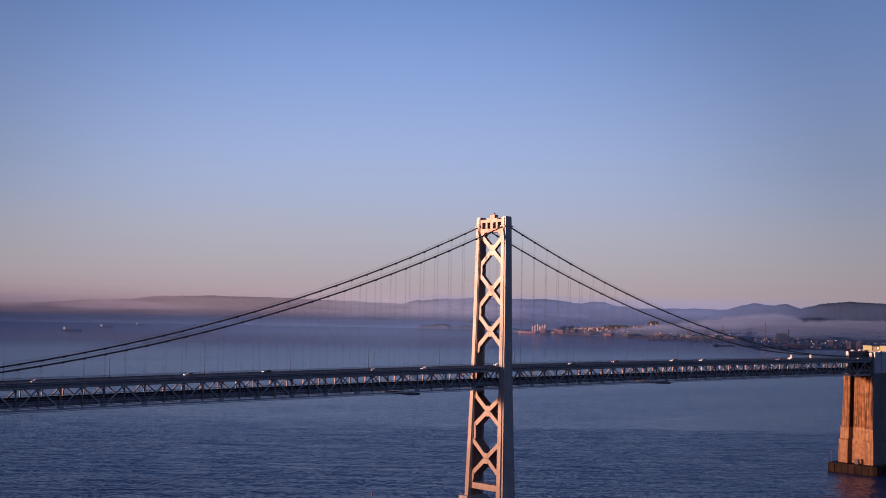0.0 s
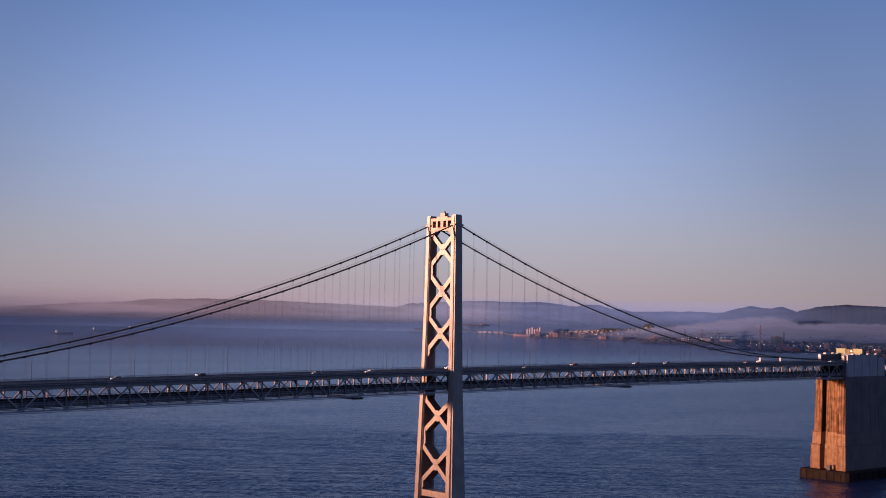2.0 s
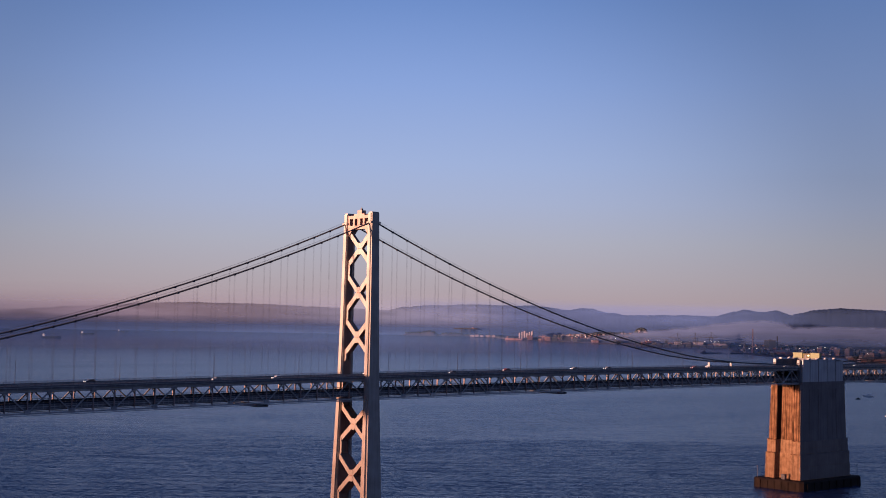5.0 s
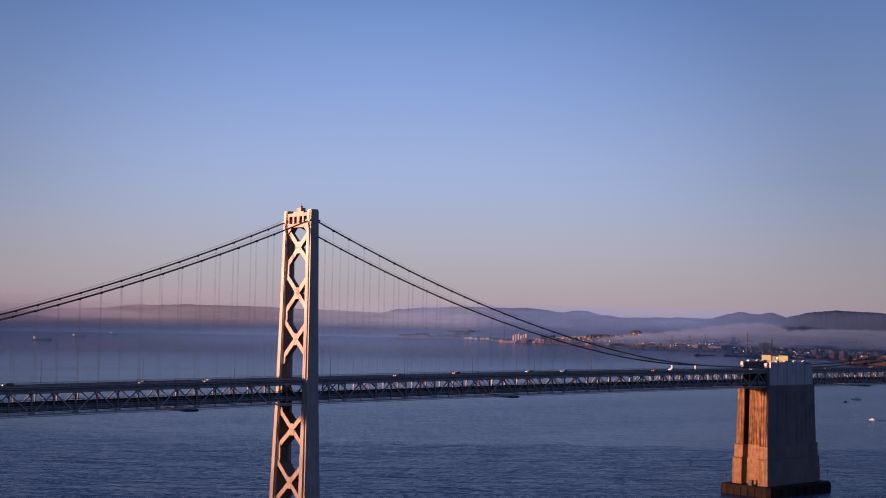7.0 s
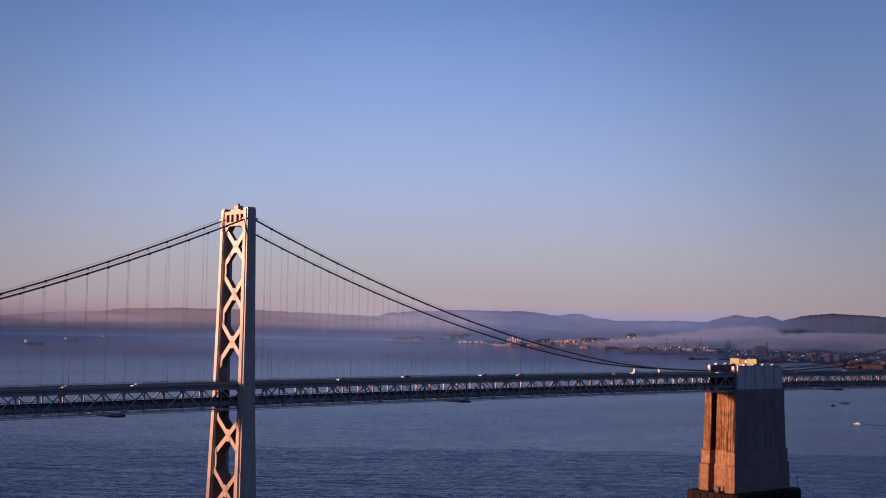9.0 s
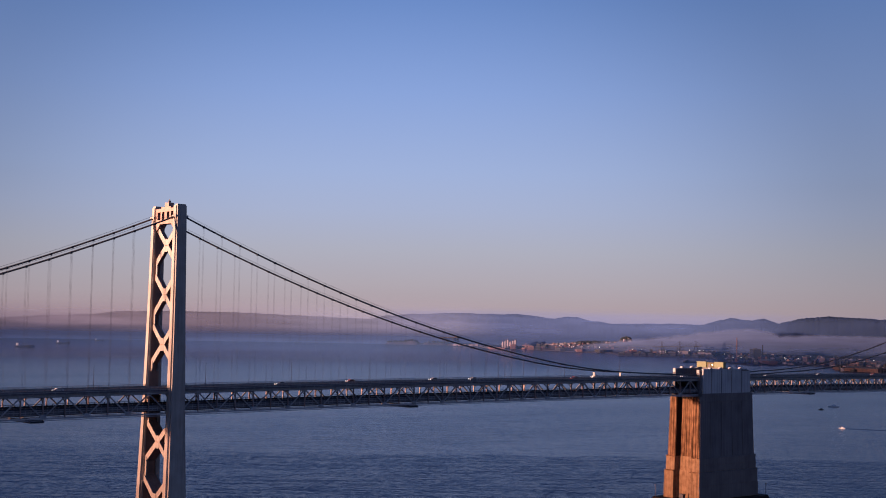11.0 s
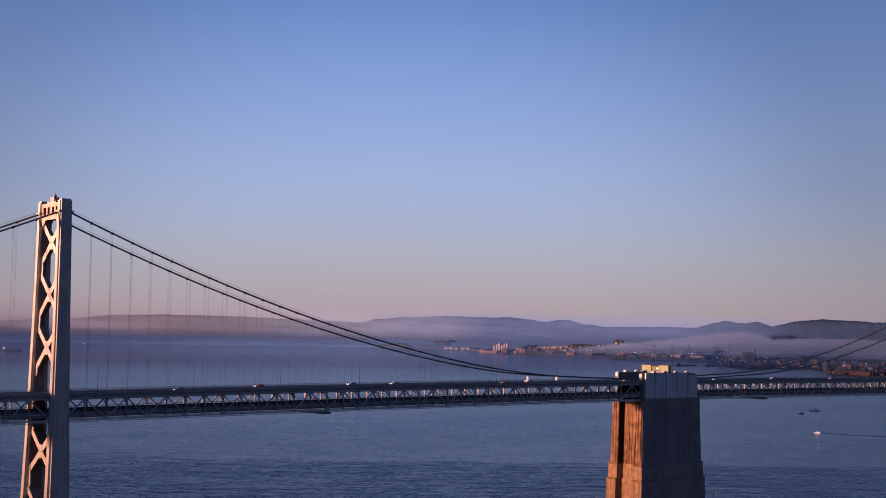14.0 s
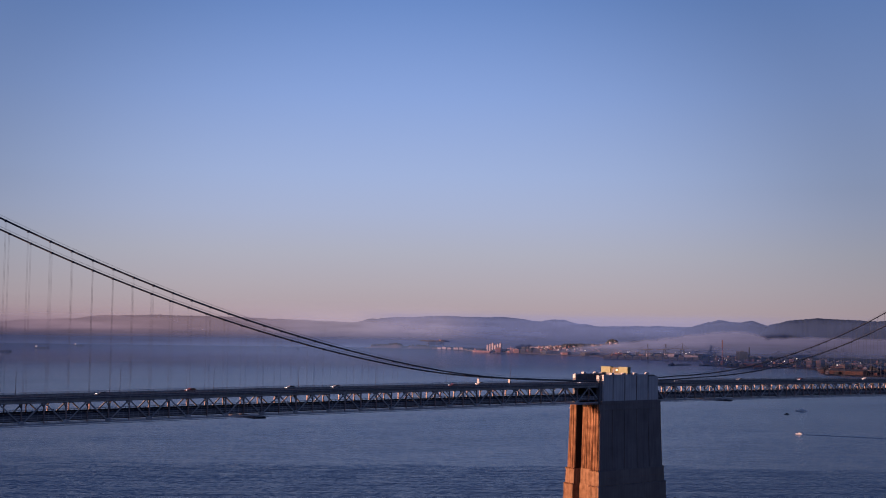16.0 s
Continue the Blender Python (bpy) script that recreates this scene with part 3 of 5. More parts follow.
def wall_block(name, levels, mat):
    bm = bmesh.new()
    rows = [[bm.verts.new(p) for p in shell(*lv)] for lv in levels]
    for low, high in zip(rows, rows[1:]):
        for i in range(12):
            bm.faces.new((low[i], low[(i + 1) % 12], high[(i + 1) % 12], high[i]))
    for row in (rows[0], rows[-1]):
        for q in ((0, 1, 2, 3, 10, 11), (3, 4, 9, 10), (4, 5, 6, 7, 8, 9)):
            bm.faces.new([row[i] for i in q])
    return part(name, bm, mat, anchorage)


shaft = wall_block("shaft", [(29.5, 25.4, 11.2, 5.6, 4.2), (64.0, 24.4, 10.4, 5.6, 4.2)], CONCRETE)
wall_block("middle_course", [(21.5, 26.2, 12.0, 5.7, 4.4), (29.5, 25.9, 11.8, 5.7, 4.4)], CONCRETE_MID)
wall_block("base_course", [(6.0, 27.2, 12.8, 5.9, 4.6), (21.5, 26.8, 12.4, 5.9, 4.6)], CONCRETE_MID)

# upper walls on both sides of the roadway, in panels between grooves
groove_x = (-21.7, -14.0, -4.8, 4.6, 14.0, 22.4)
for side in (-1, 1):
    for a, b in zip(groove_x, groove_x[1:]):
        bm = bmesh.new()
        top = 79.4 if b < 20 else 78.2
        loft(bm, [[(a + 0.3 + g, side * 10.1 - 0.7 + g, z), (b - 0.3 - g, side * 10.1 - 0.7 + g, z), (b - 0.3 - g, side * 10.1 + 0.7 - g, z), (a + 0.3 + g, side * 10.1 + 0.7 - g, z)] for z, g in ((64.0, 0), (top - 0.25, 0), (top, 0.2))])
        part("wall_panel", bm, CONCRETE_PALE, anchorage)
    bm = bmesh.new()
    box(bm, groove_x[0] + 0.4, groove_x[-1] - 0.4, side * 10.1 - 0.45, side * 10.1 + 0.45, 64.0, 78.4)
    part("wall_core", bm, CONCRETE, anchorage)
    for x in (-14.6, -5.4, 4.0, 13.6):
        bm = bmesh.new()
        hexa(bm, [(x - 0.9, side * 10.1 - 1.0, 79.4), (x + 1.2, side * 10.1 - 1.0, 79.4), (x + 1.2, side * 10.1 + 1.0, 79.4), (x - 0.9, side * 10.1 + 1.0, 79.4),
                  (x - 0.7, side * 10.1 - 0.8, 80.3), (x + 1.0, side * 10.1 - 0.8, 80.3), (x + 1.0, side * 10.1 + 0.8, 80.3), (x - 0.7, side * 10.1 + 0.8, 80.3)])
        part("coping_block", bm, CONCRETE_PALE, anchorage, "pale block on the wall top")
    # dark sheet added over the wall's inner face in place of its shade
    bm = bmesh.new()
    box(bm, -20.8, 21.4, side * 9.28 - 0.08, side * 9.28 + 0.08, 66.0, 79.1)
    part("inner_lining", bm, DECK_EDGE, anchorage, "dark sheet standing in for shade on the parapet's inner face")
    # end piers of the portal
    bm = bmesh.new()
    box(bm, -23.3, -21.4, side * 8.6 - 1.1, side * 8.6 + 1.1, 64.0, 78.8)
    portal = part("portal_pier", bm, DECK_EDGE, anchorage)
    bm = bmesh.new()
    box(bm, -23.55, -21.3, side * 8.6 - 0.9, side * 8.6 + 0.9, 77.2, 79.0)
    part("pier_cap", bm, CONCRETE_PALE, portal)
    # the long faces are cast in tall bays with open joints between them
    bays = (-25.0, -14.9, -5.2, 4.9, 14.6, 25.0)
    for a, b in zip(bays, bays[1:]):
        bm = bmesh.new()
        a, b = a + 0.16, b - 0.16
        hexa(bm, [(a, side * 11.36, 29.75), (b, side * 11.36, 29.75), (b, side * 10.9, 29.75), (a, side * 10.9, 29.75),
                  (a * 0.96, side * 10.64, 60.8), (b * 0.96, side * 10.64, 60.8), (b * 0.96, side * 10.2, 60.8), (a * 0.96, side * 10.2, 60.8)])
        part("wall_bay", bm, CONCRETE_SHADE, shaft)
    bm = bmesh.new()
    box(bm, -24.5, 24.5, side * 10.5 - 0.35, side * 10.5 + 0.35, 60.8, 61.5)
    part("string_course", bm, CONCRETE_SHADE, shaft)
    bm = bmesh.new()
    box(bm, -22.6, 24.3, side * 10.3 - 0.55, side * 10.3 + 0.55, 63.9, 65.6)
    part("parapet_course", bm, CONCRETE_SHADE, shaft)
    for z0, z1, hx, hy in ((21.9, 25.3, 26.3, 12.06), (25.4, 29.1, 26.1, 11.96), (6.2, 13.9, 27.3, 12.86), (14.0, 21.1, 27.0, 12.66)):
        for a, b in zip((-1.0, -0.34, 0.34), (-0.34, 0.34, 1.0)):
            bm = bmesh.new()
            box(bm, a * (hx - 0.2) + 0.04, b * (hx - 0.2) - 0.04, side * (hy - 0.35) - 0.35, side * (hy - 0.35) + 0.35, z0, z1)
            part("cast_course", bm, CONCRETE_SAND_SHADE, shaft)
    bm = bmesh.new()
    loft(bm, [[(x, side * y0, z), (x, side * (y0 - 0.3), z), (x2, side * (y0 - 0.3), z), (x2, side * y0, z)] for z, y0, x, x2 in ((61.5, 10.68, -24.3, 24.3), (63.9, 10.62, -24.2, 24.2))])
    part("frieze", bm, CONCRETE_SHADE, shaft)
    # ledges where the courses step out
    for z, hx, hy in ((29.5, 26.1, 11.95), (21.5, 26.9, 12.55)):
        bm = bmesh.new()
        box(bm, -hx, hx, side * (hy - 0.5) - 0.5, side * (hy - 0.5) + 0.5, z - 0.35, z + 0.25)
        part("ledge", bm, CONCRETE_SHADE, anchorage)
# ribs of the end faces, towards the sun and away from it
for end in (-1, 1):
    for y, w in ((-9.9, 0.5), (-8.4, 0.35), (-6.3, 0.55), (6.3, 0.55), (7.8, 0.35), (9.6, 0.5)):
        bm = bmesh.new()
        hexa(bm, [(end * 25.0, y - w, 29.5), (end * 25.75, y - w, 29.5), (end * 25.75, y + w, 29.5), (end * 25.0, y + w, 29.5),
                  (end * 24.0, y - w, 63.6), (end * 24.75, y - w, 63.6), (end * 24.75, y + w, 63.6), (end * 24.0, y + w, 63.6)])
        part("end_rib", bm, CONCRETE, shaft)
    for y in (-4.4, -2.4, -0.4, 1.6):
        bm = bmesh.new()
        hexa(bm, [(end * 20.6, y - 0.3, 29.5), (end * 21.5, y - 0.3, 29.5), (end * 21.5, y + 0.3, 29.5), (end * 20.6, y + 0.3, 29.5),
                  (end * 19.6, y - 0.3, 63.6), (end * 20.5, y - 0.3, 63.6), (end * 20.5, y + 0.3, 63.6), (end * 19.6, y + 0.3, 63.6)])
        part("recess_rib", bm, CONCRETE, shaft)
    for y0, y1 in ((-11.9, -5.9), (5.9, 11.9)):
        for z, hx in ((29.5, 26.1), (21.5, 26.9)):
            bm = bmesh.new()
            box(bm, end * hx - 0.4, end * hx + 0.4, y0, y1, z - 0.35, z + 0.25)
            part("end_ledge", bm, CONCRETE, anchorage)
# dark panels on the side walls of the recesses: their shade put in as colour
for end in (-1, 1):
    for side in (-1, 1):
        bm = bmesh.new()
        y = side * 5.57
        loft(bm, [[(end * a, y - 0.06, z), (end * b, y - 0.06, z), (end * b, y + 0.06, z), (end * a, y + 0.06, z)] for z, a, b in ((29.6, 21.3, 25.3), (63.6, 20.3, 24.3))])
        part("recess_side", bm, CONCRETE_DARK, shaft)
# cross beams between the portal piers, over the road
for x, z0, z1 in ((12, 76.8, 78.0), (22.4, 76.6, 78.0)):
    bm = bmesh.new()
    box(bm, x - 0.6, x + 0.6, -9.3, 9.3, z0, z1)
    part("portal_beam", bm, DECK_EDGE, anchorage)
bm = bmesh.new()
loft(bm, [[(sx * (33 + g), sy * (18 + g), z) for sx, sy in ((-1, -0.9), (-0.94, -1), (0.94, -1), (1, -0.9), (1, 0.9), (0.94, 1), (-0.94, 1), (-1, 0.9))] for z, g in ((-6, 0.3), (5.2, 0), (6.0, -0.5))])
part("caisson", bm, CONCRETE_DARK, anchorage)
for side in (-1, 1):
    for x in range(-28, 29, 8):
        bm = bmesh.new()
        box(bm, x - 0.35, x + 0.35, side * 18.25 - 0.3, side * 18.25 + 0.3, -0.5, 5.0)
        part("fender_post", bm, CONCRETE_DARK, anchorage)
for y in range(-13, 14, 5):
    bm = bmesh.new()
    box(bm, -33.5, -32.9, y - 0.35, y + 0.35, -0.5, 5.0)
    part("fender_post", bm, CONCRETE_DARK, anchorage)
for x, y in ((-31, 15.5), (31, -15.5), (31.5, 15)):
    bm = bmesh.new()
    tube(bm, [(x, y, 5.5), (x, y, 12.5)], 0.14, 6)
    box(bm, x - 0.4, x + 0.4, y - 0.3, y + 0.3, 12.3, 12.8)
    part("navigation_light", bm, DECK_EDGE, anchorage)
bm = bmesh.new()
box(bm, -29.6, -27.6, -3.4, -0.8, 6.0, 8.8)
box(bm, -29.9, -27.4, -3.7, -0.5, 8.8, 9.1)
part("equipment_hut", bm, DECK_EDGE, anchorage)
bm = bmesh.new()
box(bm, -20.5, 20.5, -9.3, 9.3, 62.0, 63.2)
part("roadway_slab", bm, CONCRETE_DARK, anchorage)

# yellow plant building over the roadway
CABIN_LIGHT = bpy.data.materials.new("lit_wall_lamp")
CABIN_LIGHT.use_nodes = True
cabin_bsdf = CABIN_LIGHT.node_tree.nodes["Principled BSDF"]
cabin_bsdf.inputs["Emission Color"].default_value, cabin_bsdf.inputs["Emission Strength"].default_value = (1.0, 0.85, 0.45, 1), 0.55
plant = thing("plant_building", (SPAN + 3, MID_Y, 0), "pale yellow metal-clad plant building on top of the anchorage", "building")
bm = bmesh.new()
box(bm, -2.2, 4.2, -7.6, 12.2, 78.8, 79.8)
part("platform", bm, DECK_EDGE, plant)
for y0, y1 in ((5.2, 12.0), (-7.2, -0.8)):
    bm = bmesh.new()
    box(bm, -1.2, 1.2, y0, y1, 79.8, 82.9)
    cabin = part("cabin", bm, YELLOW_PALE, plant)
    bm = bmesh.new()
    box(bm, -1.4, 1.4, y0 - 0.2, y1 + 0.2, 82.9, 83.15)
    part("cabin_roof", bm, YELLOW_PALE, cabin)
bm = bmesh.new()
box(bm, -0.6, 0.6, -0.8, 5.2, 79.8, 82.7)
part("link_wall", bm, YELLOW, plant)
bm = bmesh.new()
box(bm, -0.72, -0.6, 2.6, 3.9, 79.8, 81.9)
part("door_panel", bm, DECK_EDGE, plant)
bm = bmesh.new()
loft(bm, [[(-0.62 - dx, 1.0 + r * math.cos(a), 81.4 + r * math.sin(a)) for a in [math.tau * i / 12 for i in range(12)]] for dx, r in ((0, 0.5), (0.2, 0.5), (0.34, 0.3))])
part("wall_lamp", bm, CABIN_LIGHT, plant, "lit round lamp on the wall")
for y in (-2.4, 5.6):
    for x in (-2.0, 3.8):
        bm = bmesh.new()
        tube(bm, [(x, y, 74.0), (x, y, 78.8)], 0.25, 6)
        part("support_post", bm, DECK_EDGE, plant)
# ---------------------------------------------------------------- hills, far shore
HILL = material("wooded_hills", (0.009, 0.014, 0.025), 0.95, 0.0, (0.005, 0.008, 0.015), 0.006, 8, gloss=0.04)


def ridge(name, profile, d, seed, label):
    """A range of hills by its skyline of bearings and heights in degrees, d metres off."""
    bm = bmesh.new()
    rows = []
    lo, hi = profile[0][0], profile[-1][0]
    count = int((hi - lo) / 0.04)
    for i in range(count + 1):
        b = lo + (hi - lo) * i / count
        up = float(np.interp(b, [p[0] for p in profile], [p[1] for p in profile]))
        up += 0.03 * noise.fractal(Vector((b * 1.3, seed, 0)), 0.8, 2.0, 5) + 0.012 * noise.fractal(Vector((b * 9.0, seed, 5)), 0.7, 2.0, 3)
        col = []
        for share, back in ((0, -75), (0.25, -55), (0.55, -34), (0.82, -16), (1.0, 0), (0.5, 18), (0.0, 28)):
            r = d + back
            a = radians(VIEW + b)
            base = 60.0
            top = EYE.z + math.tan(radians(up)) * d
            z = base + (top - base) * share
            if 0 < share < 1:
                z += 6 * noise.fractal(Vector((b * 2.2, share * 4, seed)), 0.8, 2.0, 5)
                r += 6 * noise.fractal(Vector((b * 3, share * 5, seed + 3)), 0.8, 2.0, 3)
            col.append(bm.verts.new((EYE.x + math.sin(a) * r, EYE.y + math.cos(a) * r, z)))
        rows.append(col)
    for p, q in zip(rows, rows[1:]):
        for j in range(len(p) - 1):
            bm.faces.new((p[j], q[j], q[j + 1], p[j + 1]))
    return tagged(link_mesh(name, bm, HILL, smooth=True), label, "hills", kind="structure")


ridge("hills_far", [(-26, 0.0), (-18.9, 0.14), (-16.6, 0.32), (-14.5, 0.41), (-13.6, 0.55), (-11.2, 0.61), (-7.9, 0.58), (-5.9, 0.51), (-3.4, 0.43), (0, 0.3)], 4880, 2.0, "hazy low mountain range across the bay")
ridge("hills_middle", [(-4.6, 0.3), (-3.7, 0.42), (-2.9, 0.39), (-2.2, 0.57), (-0.9, 0.67), (0.3, 0.71), (1.0, 0.75), (2.8, 0.72), (4.0, 0.72), (4.8, 0.61), (5.2, 0.56), (5.7, 0.67), (6.2, 0.65),
                       (6.7, 0.51), (7.7, 0.38), (9.6, 0.43), (10.6, 0.42), (11.6, 0.41), (13, 0.3)], 4860, 5.0, "hazy blue-grey hills behind the far shore")
ridge("hills_right", [(10.6, 0.2), (11.5, 0.39), (12.3, 0.62), (12.7, 0.72), (13.2, 0.65), (13.6, 0.63), (14.1, 0.71), (14.6, 0.53), (15.2, 0.4)], 4835, 8.0, "rounded twin hills above the fog")
ridge("hills_near", [(14.2, 0.1), (14.8, 0.53), (15.5, 0.71), (16.7, 0.84), (17.4, 0.8), (18.7, 0.75), (22, 0.7), (28, 0.3)], 4810, 11.0, "dark broad hill above the fog bank")
ridge("hills_foot", [(14.4, -0.1), (14.9, 0.10), (15.5, 0.2), (15.9, 0.16), (16.4, 0.19), (16.8, 0.15), (17.1, 0.18), (17.6, 0.08), (18.2, -0.1)], 4790, 14.0, "dark wooded rise at the edge of the fog bank")


# ---------------------------------------------------------------- haze over the water and the fog bank
def mist_material(name, colour):
    m = bpy.data.materials.new(name)
    m.use_nodes = True
    n, l = m.node_tree.nodes, m.node_tree.links
    n.clear()
    out = n.new("ShaderNodeOutputMaterial")
    thick = n.new("ShaderNodeAttribute")
    thick.attribute_name = "mist_amount"
    clear = n.new("ShaderNodeBsdfTransparent")
    front = n.new("ShaderNodeBsdfDiffuse")
    through_it = n.new("ShaderNodeBsdfTranslucent")
    front.inputs["Color"].default_value = through_it.inputs["Color"].default_value = (*colour, 1)
    both = n.new("ShaderNodeMixShader")
    both.inputs[0].default_value = 0.4
    l.new(front.outputs[0], both.inputs[1])
    l.new(through_it.outputs[0], both.inputs[2])
    mix = n.new("ShaderNodeMixShader")
    l.new(thick.outputs["Fac"], mix.inputs[0])
    l.new(clear.outputs[0], mix.inputs[1])
    l.new(both.outputs[0], mix.inputs[2])
    l.new(mix.outputs[0], out.inputs["Surface"])
    return m


def mist(name, off, lo, hi, bottom, top, density, mat, label, rough=0.25):
    """A bank of mist at d metres: density(bearing, elevation) in degrees, broken up by noise."""
    cols, lines = int((hi - lo) / 0.2), 60
    verts, faces, values = [], [], []
    for i in range(cols + 1):
        b = lo + (hi - lo) * i / cols
        d = off(b) if callable(off) else off
        for j in range(lines + 1):
            e = bottom + (top - bottom) * j / lines
            a = radians(VIEW + b)
            verts.append((EYE.x + math.sin(a) * d, EYE.y + math.cos(a) * d, EYE.z + d * math.tan(radians(e))))
            drift = noise.fractal(Vector((b * 0.35, e * 3.0, d * 0.01)), 0.7, 2.0, 5)
            edge = min(1.0, (b - lo) / 2.0, (hi - b) / 2.0)
            values.append(max(0.0, min(0.97, density(b, e + 0.05 * drift) * (1 + rough * drift) * max(edge, 0.0))))
    for i in range(cols):
        for j in range(lines):
            k = i * (lines + 1) + j
            face = (k, k + lines + 1, k + lines + 2, k + 1)
            if max(values[q] for q in face) > 0:
                faces.append(face)
    me = bpy.data.meshes.new(name)
    me.from_pydata(verts, [], faces)
    me.attributes.new("mist_amount", "FLOAT", "POINT").data.foreach_set("value", values)
    me.materials.append(mat)
    return tagged(new(name, me), label, "fog", kind="structure")


def stops(e, table):
    return float(np.interp(e, [p[0] for p in table], [p[1] for p in table]))


# the light on the haze is put into the tints: pinker sunward, bluer rightward
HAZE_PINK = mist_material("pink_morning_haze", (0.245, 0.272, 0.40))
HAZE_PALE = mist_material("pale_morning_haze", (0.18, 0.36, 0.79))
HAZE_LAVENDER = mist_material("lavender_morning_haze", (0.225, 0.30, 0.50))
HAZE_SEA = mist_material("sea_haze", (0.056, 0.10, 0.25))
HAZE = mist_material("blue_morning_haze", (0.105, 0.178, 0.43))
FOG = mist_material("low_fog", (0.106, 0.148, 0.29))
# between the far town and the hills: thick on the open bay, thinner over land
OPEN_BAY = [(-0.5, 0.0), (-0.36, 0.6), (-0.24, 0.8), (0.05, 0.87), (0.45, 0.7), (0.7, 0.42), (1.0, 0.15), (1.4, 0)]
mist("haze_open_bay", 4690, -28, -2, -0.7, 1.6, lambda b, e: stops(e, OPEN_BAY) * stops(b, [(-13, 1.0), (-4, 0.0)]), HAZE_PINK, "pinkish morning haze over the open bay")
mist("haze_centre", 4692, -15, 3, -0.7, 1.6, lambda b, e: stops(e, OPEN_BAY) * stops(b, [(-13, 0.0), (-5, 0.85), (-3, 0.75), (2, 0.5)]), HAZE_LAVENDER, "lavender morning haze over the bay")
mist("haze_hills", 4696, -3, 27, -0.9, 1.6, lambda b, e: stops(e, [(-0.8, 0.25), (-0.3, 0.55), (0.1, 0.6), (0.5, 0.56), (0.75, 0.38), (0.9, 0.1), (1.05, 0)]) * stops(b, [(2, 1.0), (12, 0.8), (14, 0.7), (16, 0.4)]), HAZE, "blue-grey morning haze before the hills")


def fog_density(b, e):
    edge = stops(b, [(6.0, -0.6), (8.0, -0.28), (9.6, -0.15), (11.0, 0.04), (12.3, 0.22), (13.7, 0.31), (14.3, 0.2), (14.8, 0.07), (16.5, 0.1), (18.7, 0.06), (26, 0.0)])
    edge += 0.06 * noise.fractal(Vector((b * 1.6, 4.0, 0)), 0.8, 2.0, 4)
    return 0.84 * max(0.0, min(1.0, (edge - e) / 0.12)) * stops(e, [(-1.0, 0.2), (-0.6, 0.75), (-0.2, 1.0)])


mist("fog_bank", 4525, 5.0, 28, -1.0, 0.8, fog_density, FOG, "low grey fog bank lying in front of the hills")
# dense sheet painted in the far water's tone, covering its dark reflections
mist("haze_middle", 4675, -28, 26, -0.8, 0.9, lambda b, e: stops(e, [(-0.75, 0.6), (-0.66, 0.88), (-0.38, 0.88), (-0.2, 0.42), (0.05, 0.12), (0.6, 0)]) * stops(b, [(-1, 1.0), (3, 0.7), (13.5, 0.7), (15, 0.3)]), HAZE_SEA, "haze sheet toned like the far water")
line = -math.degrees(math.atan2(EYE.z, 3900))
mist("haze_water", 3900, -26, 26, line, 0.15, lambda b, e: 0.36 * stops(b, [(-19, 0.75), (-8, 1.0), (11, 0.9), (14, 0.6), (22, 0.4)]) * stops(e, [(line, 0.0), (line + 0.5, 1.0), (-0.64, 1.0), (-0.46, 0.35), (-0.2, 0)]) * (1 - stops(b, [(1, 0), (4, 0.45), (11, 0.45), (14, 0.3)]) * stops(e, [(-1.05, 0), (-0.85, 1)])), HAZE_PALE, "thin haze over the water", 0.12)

# unseen ridge added far to the east, its heights set to screen the low sun
bm = bmesh.new()
rows = []
for i in range(161):
    y = -3500 + 10500 * i / 160
    h = float(np.interp(y, (-3500, 1050, 1300, 2300, 2500, 3150, 3500, 3850, 4050, 7000), (156, 156, 330, 330, 360, 360, 212, 212, 185, 185))) + 7 * noise.fractal(Vector((y * 0.0012, 3, 0)), 0.9, 2.0, 4)
    rows.append([bm.verts.new((-5000 + dx, y, h * k)) for dx, k in ((420, 0), (250, 0.5), (90, 0.9), (0, 1), (-120, 0.8), (-400, 0))])
for p, q in zip(rows, rows[1:]):
    for j in range(5):
        bm.faces.new((p[j], q[j], q[j + 1], p[j + 1]))
tagged(link_mesh("hills_east", bm, HILL, smooth=True), "unseen ridge added to screen the low sun", "hills", kind="structure")

# unseen filter sheet added across the sun: less blue, redder and dimmer down low
LOW_SUN_FILTER = bpy.data.materials.new("reddening_low_haze")
LOW_SUN_FILTER.use_nodes = True
hn, hl = LOW_SUN_FILTER.node_tree.nodes, LOW_SUN_FILTER.node_tree.links
hn.clear()
filter_out, filter_clear, filter_amount, filter_tint = hn.new("ShaderNodeOutputMaterial"), hn.new("ShaderNodeBsdfTransparent"), hn.new("ShaderNodeAttribute"), hn.new("ShaderNodeMix")
filter_amount.attribute_name = "mist_amount"
filter_tint.data_type = "RGBA"
filter_tint.inputs["A"].default_value, filter_tint.inputs["B"].default_value = (1, 1, 1, 1), (0.36, 0.145, 0.022, 1)
hl.new(filter_amount.outputs["Fac"], filter_tint.inputs["Factor"])
hl.new(filter_tint.outputs["Result"], filter_clear.inputs["Color"])
hl.new(filter_clear.outputs[0], filter_out.inputs["Surface"])
verts, faces, values = [], [], []
for i in range(21):
    for j in range(25):
        verts.append((-4500, -3500 + 525 * i, 20 * j))
        values.append(stops(20 * j, [(140, 1.0), (182, 0.68), (222, 0.24), (300, 0.0)]))
        if i < 20 and j < 24:
            k = i * 25 + j
            faces.append((k, k + 25, k + 26, k + 1))
me = bpy.data.meshes.new("haze_east")
me.from_pydata(verts, [], faces)
me.attributes.new("mist_amount", "FLOAT", "POINT").data.foreach_set("value", values)
me.materials.append(LOW_SUN_FILTER)
tagged(new("haze_east", me), "unseen filter sheet reddening the low sun", "fog", kind="structure")

